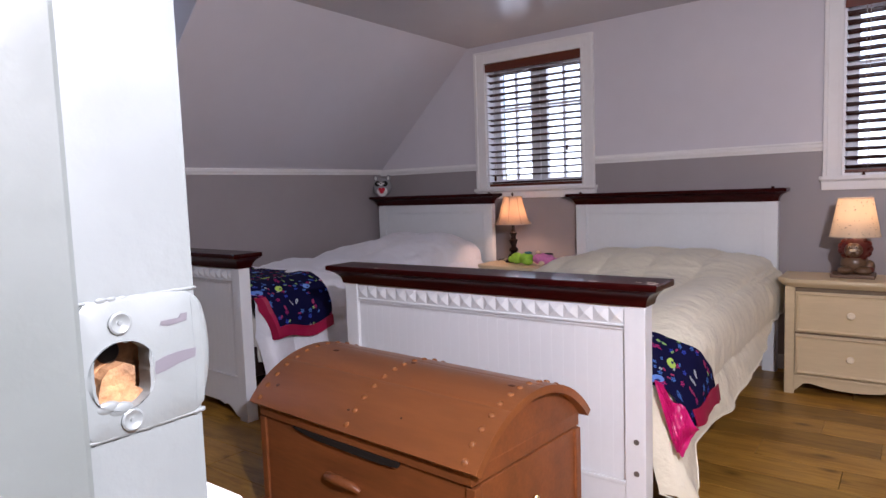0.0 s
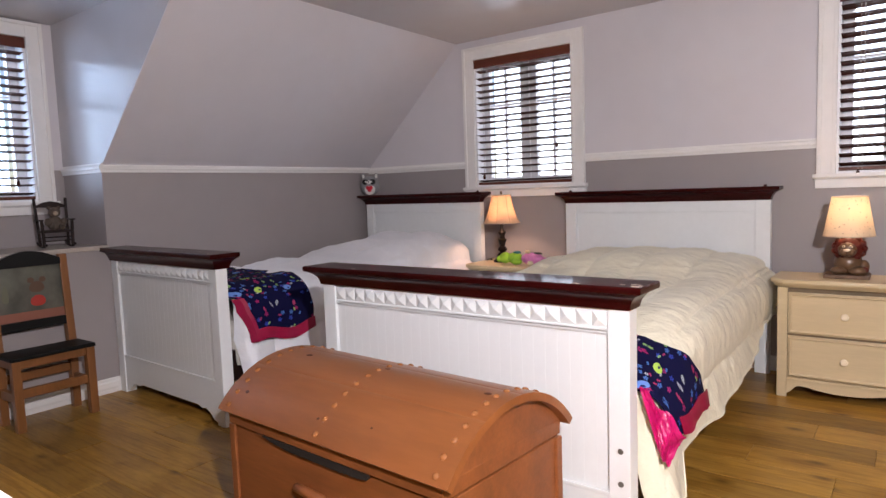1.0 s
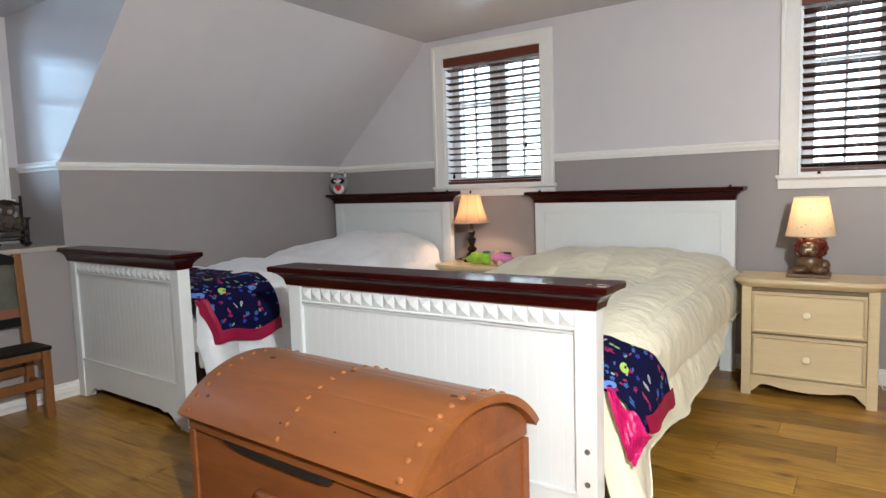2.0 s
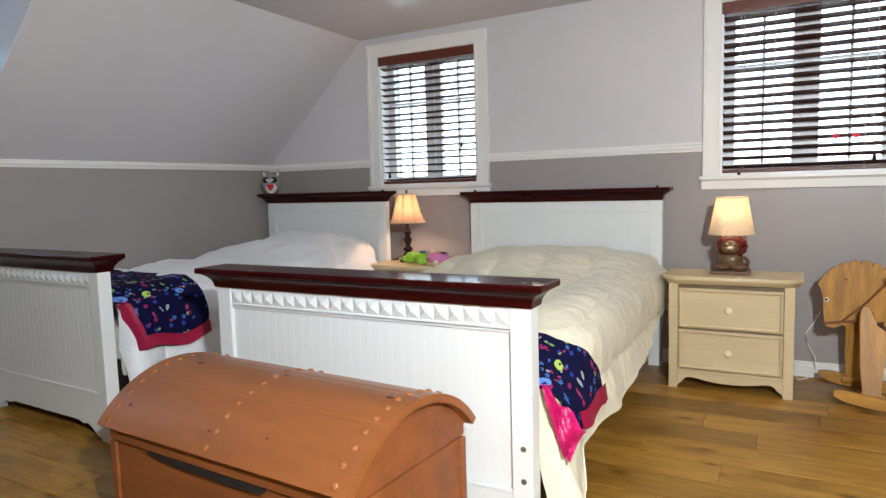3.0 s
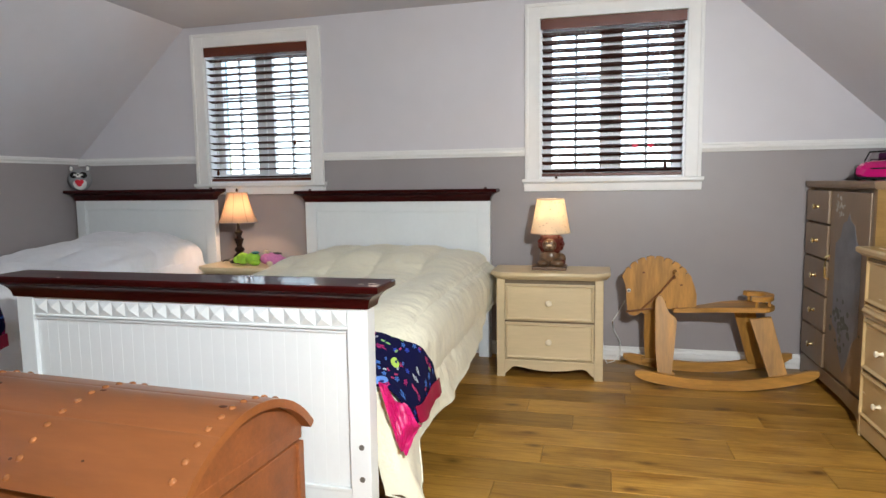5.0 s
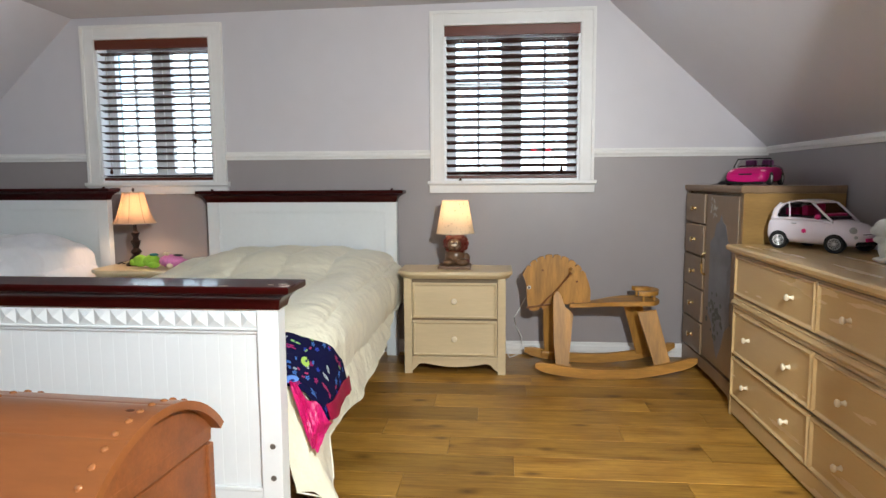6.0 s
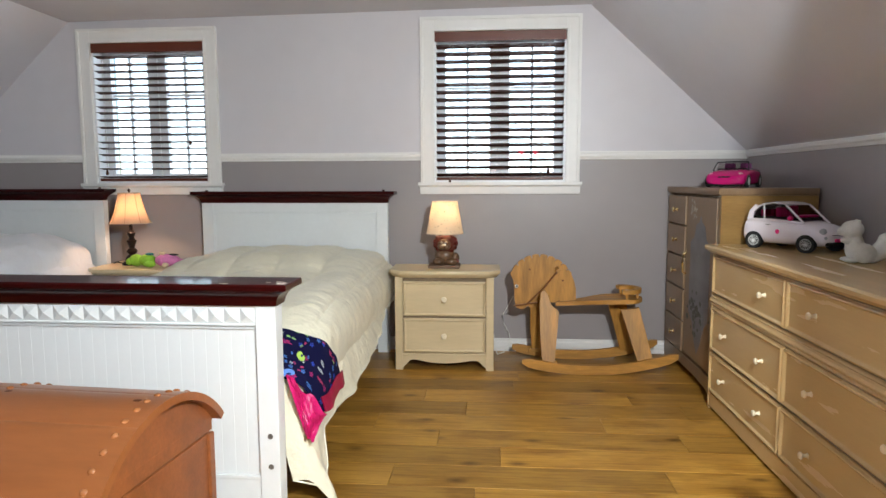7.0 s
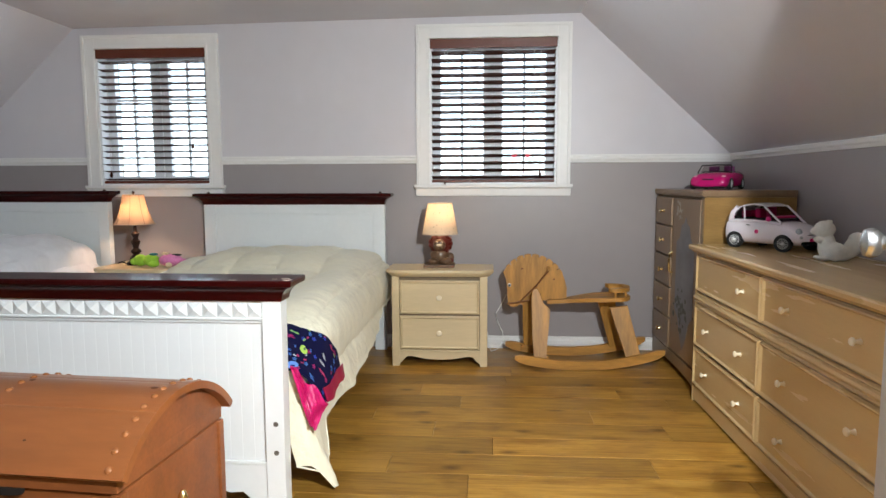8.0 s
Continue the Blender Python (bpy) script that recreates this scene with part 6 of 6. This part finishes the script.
part("seat", box(B(), -3.484, -3.29, 2.09, 2.48, 0.3455, 0.366, 0.006), plain("black_seat", (0.006, 0.006, 0.006), 0.5, spec=0.15), cc, "black painted seat")
arch = [(2.134, 0.772)] + [(2.134 + 0.30 * k / 14, 0.805 + 0.045 * math.sin(math.pi * k / 14)) for k in range(15)] + [(2.434, 0.772)]
part("top_rail", prism(B(), arch, "x", -3.532, -3.508), M_BLACK, cc)
part("lower_rail", box(B(), -3.512, -3.492, 2.1335, 2.4345, 0.455, 0.50, 0.003), M_BLACK, cc)
pic = part("picture_panel", prism(B(), [(-3.514, 0.5005), (-3.504, 0.5005), (-3.522, 0.7715), (-3.532, 0.7715)], "y", 2.134, 2.434), mat("picture_ground", (0.11, 0.11, 0.085), 0.45, vary=0.3, scale=7), cc, "painted panel with a brown toy shape")


def on_panel(y, z):
    return (-3.504 - 0.018 * (z - 0.5) / 0.271 + 0.0005, y, z)


bm = B()
ball(bm, on_panel(2.315, 0.66), 0.036, 12, 0, (0.04, 1.0, 0.95))
ball(bm, on_panel(2.29, 0.70), 0.016, 8, 0, (0.04, 1, 1))
ball(bm, on_panel(2.345, 0.70), 0.016, 8, 0, (0.04, 1, 1))
part("brown_shape", bm, plain("brown_print", (0.10, 0.055, 0.035), 0.5), pic)
bm = B()
ball(bm, on_panel(2.315, 0.59), 0.036, 12, 0, (0.04, 1.0, 0.95))
part("red_shape", bm, plain("red_print", (0.38, 0.03, 0.02), 0.5), pic)
part("lower_band", prism(B(), [(-3.5035, 0.5005), (-3.5025, 0.5005), (-3.5065, 0.545), (-3.5075, 0.545)], "y", 2.1345, 2.4335), plain("rust_print", (0.22, 0.08, 0.05), 0.5), pic)
bm = B()
ball(bm, on_panel(2.17, 0.62), 0.03, 10, 0, (0.04, 0.5, 2.2))
part("brown_shape", bm, plain("dull_green_print", (0.12, 0.12, 0.08), 0.5), pic)

# miniature rocking chair with a small bear, on the dormer ledge
rc = thing("miniature_rocking_chair", "tiny dark wooden rocking chair on the dormer ledge", "rocking chair", pose(-3.74, 2.52, SHELF, 0, 0, 82))
for s in (-1, 1):
    part("rocker", tube(B(), [(s * 0.07, -0.09, 0.022), (s * 0.07, -0.045, 0.009), (s * 0.07, 0.0, 0.006), (s * 0.07, 0.05, 0.010), (s * 0.07, 0.09, 0.026)], 0.0058, 8), M_DARKWOOD, rc, smooth=True)
    part("back_post", tube(B(), [(s * 0.07, 0.035, 0.012), (s * 0.072, 0.042, 0.10), (s * 0.078, 0.062, 0.275)], [0.008, 0.007, 0.0075], 10), M_DARKWOOD, rc, smooth=True)
    part("front_post", tube(B(), [(s * 0.07, -0.045, 0.012), (s * 0.072, -0.045, 0.09), (s * 0.074, -0.045, 0.15)], 0.008, 10), M_DARKWOOD, rc, smooth=True)
    part("arm", box(B(), s * 0.078 - 0.011, s * 0.078 + 0.011, -0.06, 0.05, 0.15, 0.158, 0.003), M_DARKWOOD, rc)
part("seat", box(B(), -0.075, 0.075, -0.055, 0.045, 0.085, 0.098, 0.003), M_DARKWOOD, rc)
part("top_rail", prism(B(), [(-0.072, 0.235), (-0.04, 0.25), (0.0, 0.258), (0.04, 0.25), (0.072, 0.235), (0.072, 0.222), (-0.072, 0.222)], "y", 0.054, 0.063), M_DARKWOOD, rc)
for z in (0.04, 0.06):
    part("stretcher", tube(B(), [(-0.07, -0.045, z), (0.07, -0.045, z)], 0.004, 6), M_DARKWOOD, rc)
bm = B()
ball(bm, (0, 0.0, 0.135), 0.038, 14, 0, (1, 0.9, 1.1))
ball(bm, (0, -0.006, 0.195), 0.030, 14, 0)
for s in (-1, 1):
    ball(bm, (s * 0.024, 0.0, 0.220), 0.011, 8, 0)
    ball(bm, (s * 0.04, -0.02, 0.142), 0.016, 8, 0, (1, 1, 1.4))
    ball(bm, (s * 0.022, -0.05, 0.115), 0.018, 8, 0, (1, 1.6, 1))
ball(bm, (0, -0.034, 0.190), 0.013, 8, 1)
solid("teddy_bear", bm, [mat("dark_bear_fur", (0.10, 0.075, 0.06), 0.95, vary=0.2, scale=60, bump=0.5, bump_scale=200), mat("pale_muzzle", (0.4, 0.33, 0.26), 0.9)], "tiny dark teddy bear seated in the little chair", "teddy bear", m=pose(-3.74, 2.52, SHELF, 0, 0, 82), smooth=True)

# low white shelf beside the doorway
ws = thing("shelf_unit", "low white painted shelf unit beside the doorway", "shelf", pose(-1.25, 1.030, -0.012))
part("top", box(B(), 0, 0.93, 0, 0.100, 0.842, 0.862, 0.003), M_WHITE, ws)
for x in (0.005, 0.905):
    part("side", box(B(), x, x + 0.02, 0, 0.092, 0.012, 0.8415, 0.002), M_WHITE, ws)
for z in (0.06, 0.33, 0.60):
    part("shelf", box(B(), 0.0255, 0.9045, 0, 0.090, z, z + 0.018, 0.002), M_WHITE, ws)


# Floor boards
fl = new("floor", mesh_of(box(B(), XW - 0.15, XE + 0.15, -1.3, YN + 0.1, -0.12, -0.006), "floor", M_JOINT))
tagged(fl, "honey-brown laminate plank floor", "floor", kind="structure")
PW, PL = 0.182, 1.04
cache = {}


def plank(x0, x1, y):
    ln = round(x1 - x0, 3)
    if ln not in cache:
        bm = B()
        g = 0.0008
        loft_rect(bm, [(g, ln - g, g, PW - g, -0.006), (g, ln - g, g, PW - g, -0.0012), (g + 0.0012, ln - g - 0.0012, g + 0.0012, PW - g - 0.0012, 0.0)])
        cache[ln] = mesh_of(bm, "plank", M_FLOOR)
    ob = new("plank", cache[ln])
    ob.parent, ob.location = fl, (x0, y, 0)


offs = [0.10, 0.52, 0.91, 0.31, 0.73, 0.22]
joint = {4: 0.24, 5: -0.22, 6: 0.0, 7: -0.41, 8: -0.106, 9: 0.16, 10: -0.255}  # where a board ends, row by row
for r in range(23):
    y = 4.828 - r * PW
    x = XW - ((XW - joint[r]) % PL if r in joint else offs[(r * 5) % 6])
    while x < XE:
        a, b = max(x, XW), min(x + PL, XE)
        if b - a > 0.02:
            plank(a, b, y)
        x += PL
solid("floor_hall", box(B(), -1.2, 1.4, -1.2, 4.828 - 22 * PW - 0.001, -0.005, 0.0), M_FLOOR, "wooden hall floor", "floor", "structure")
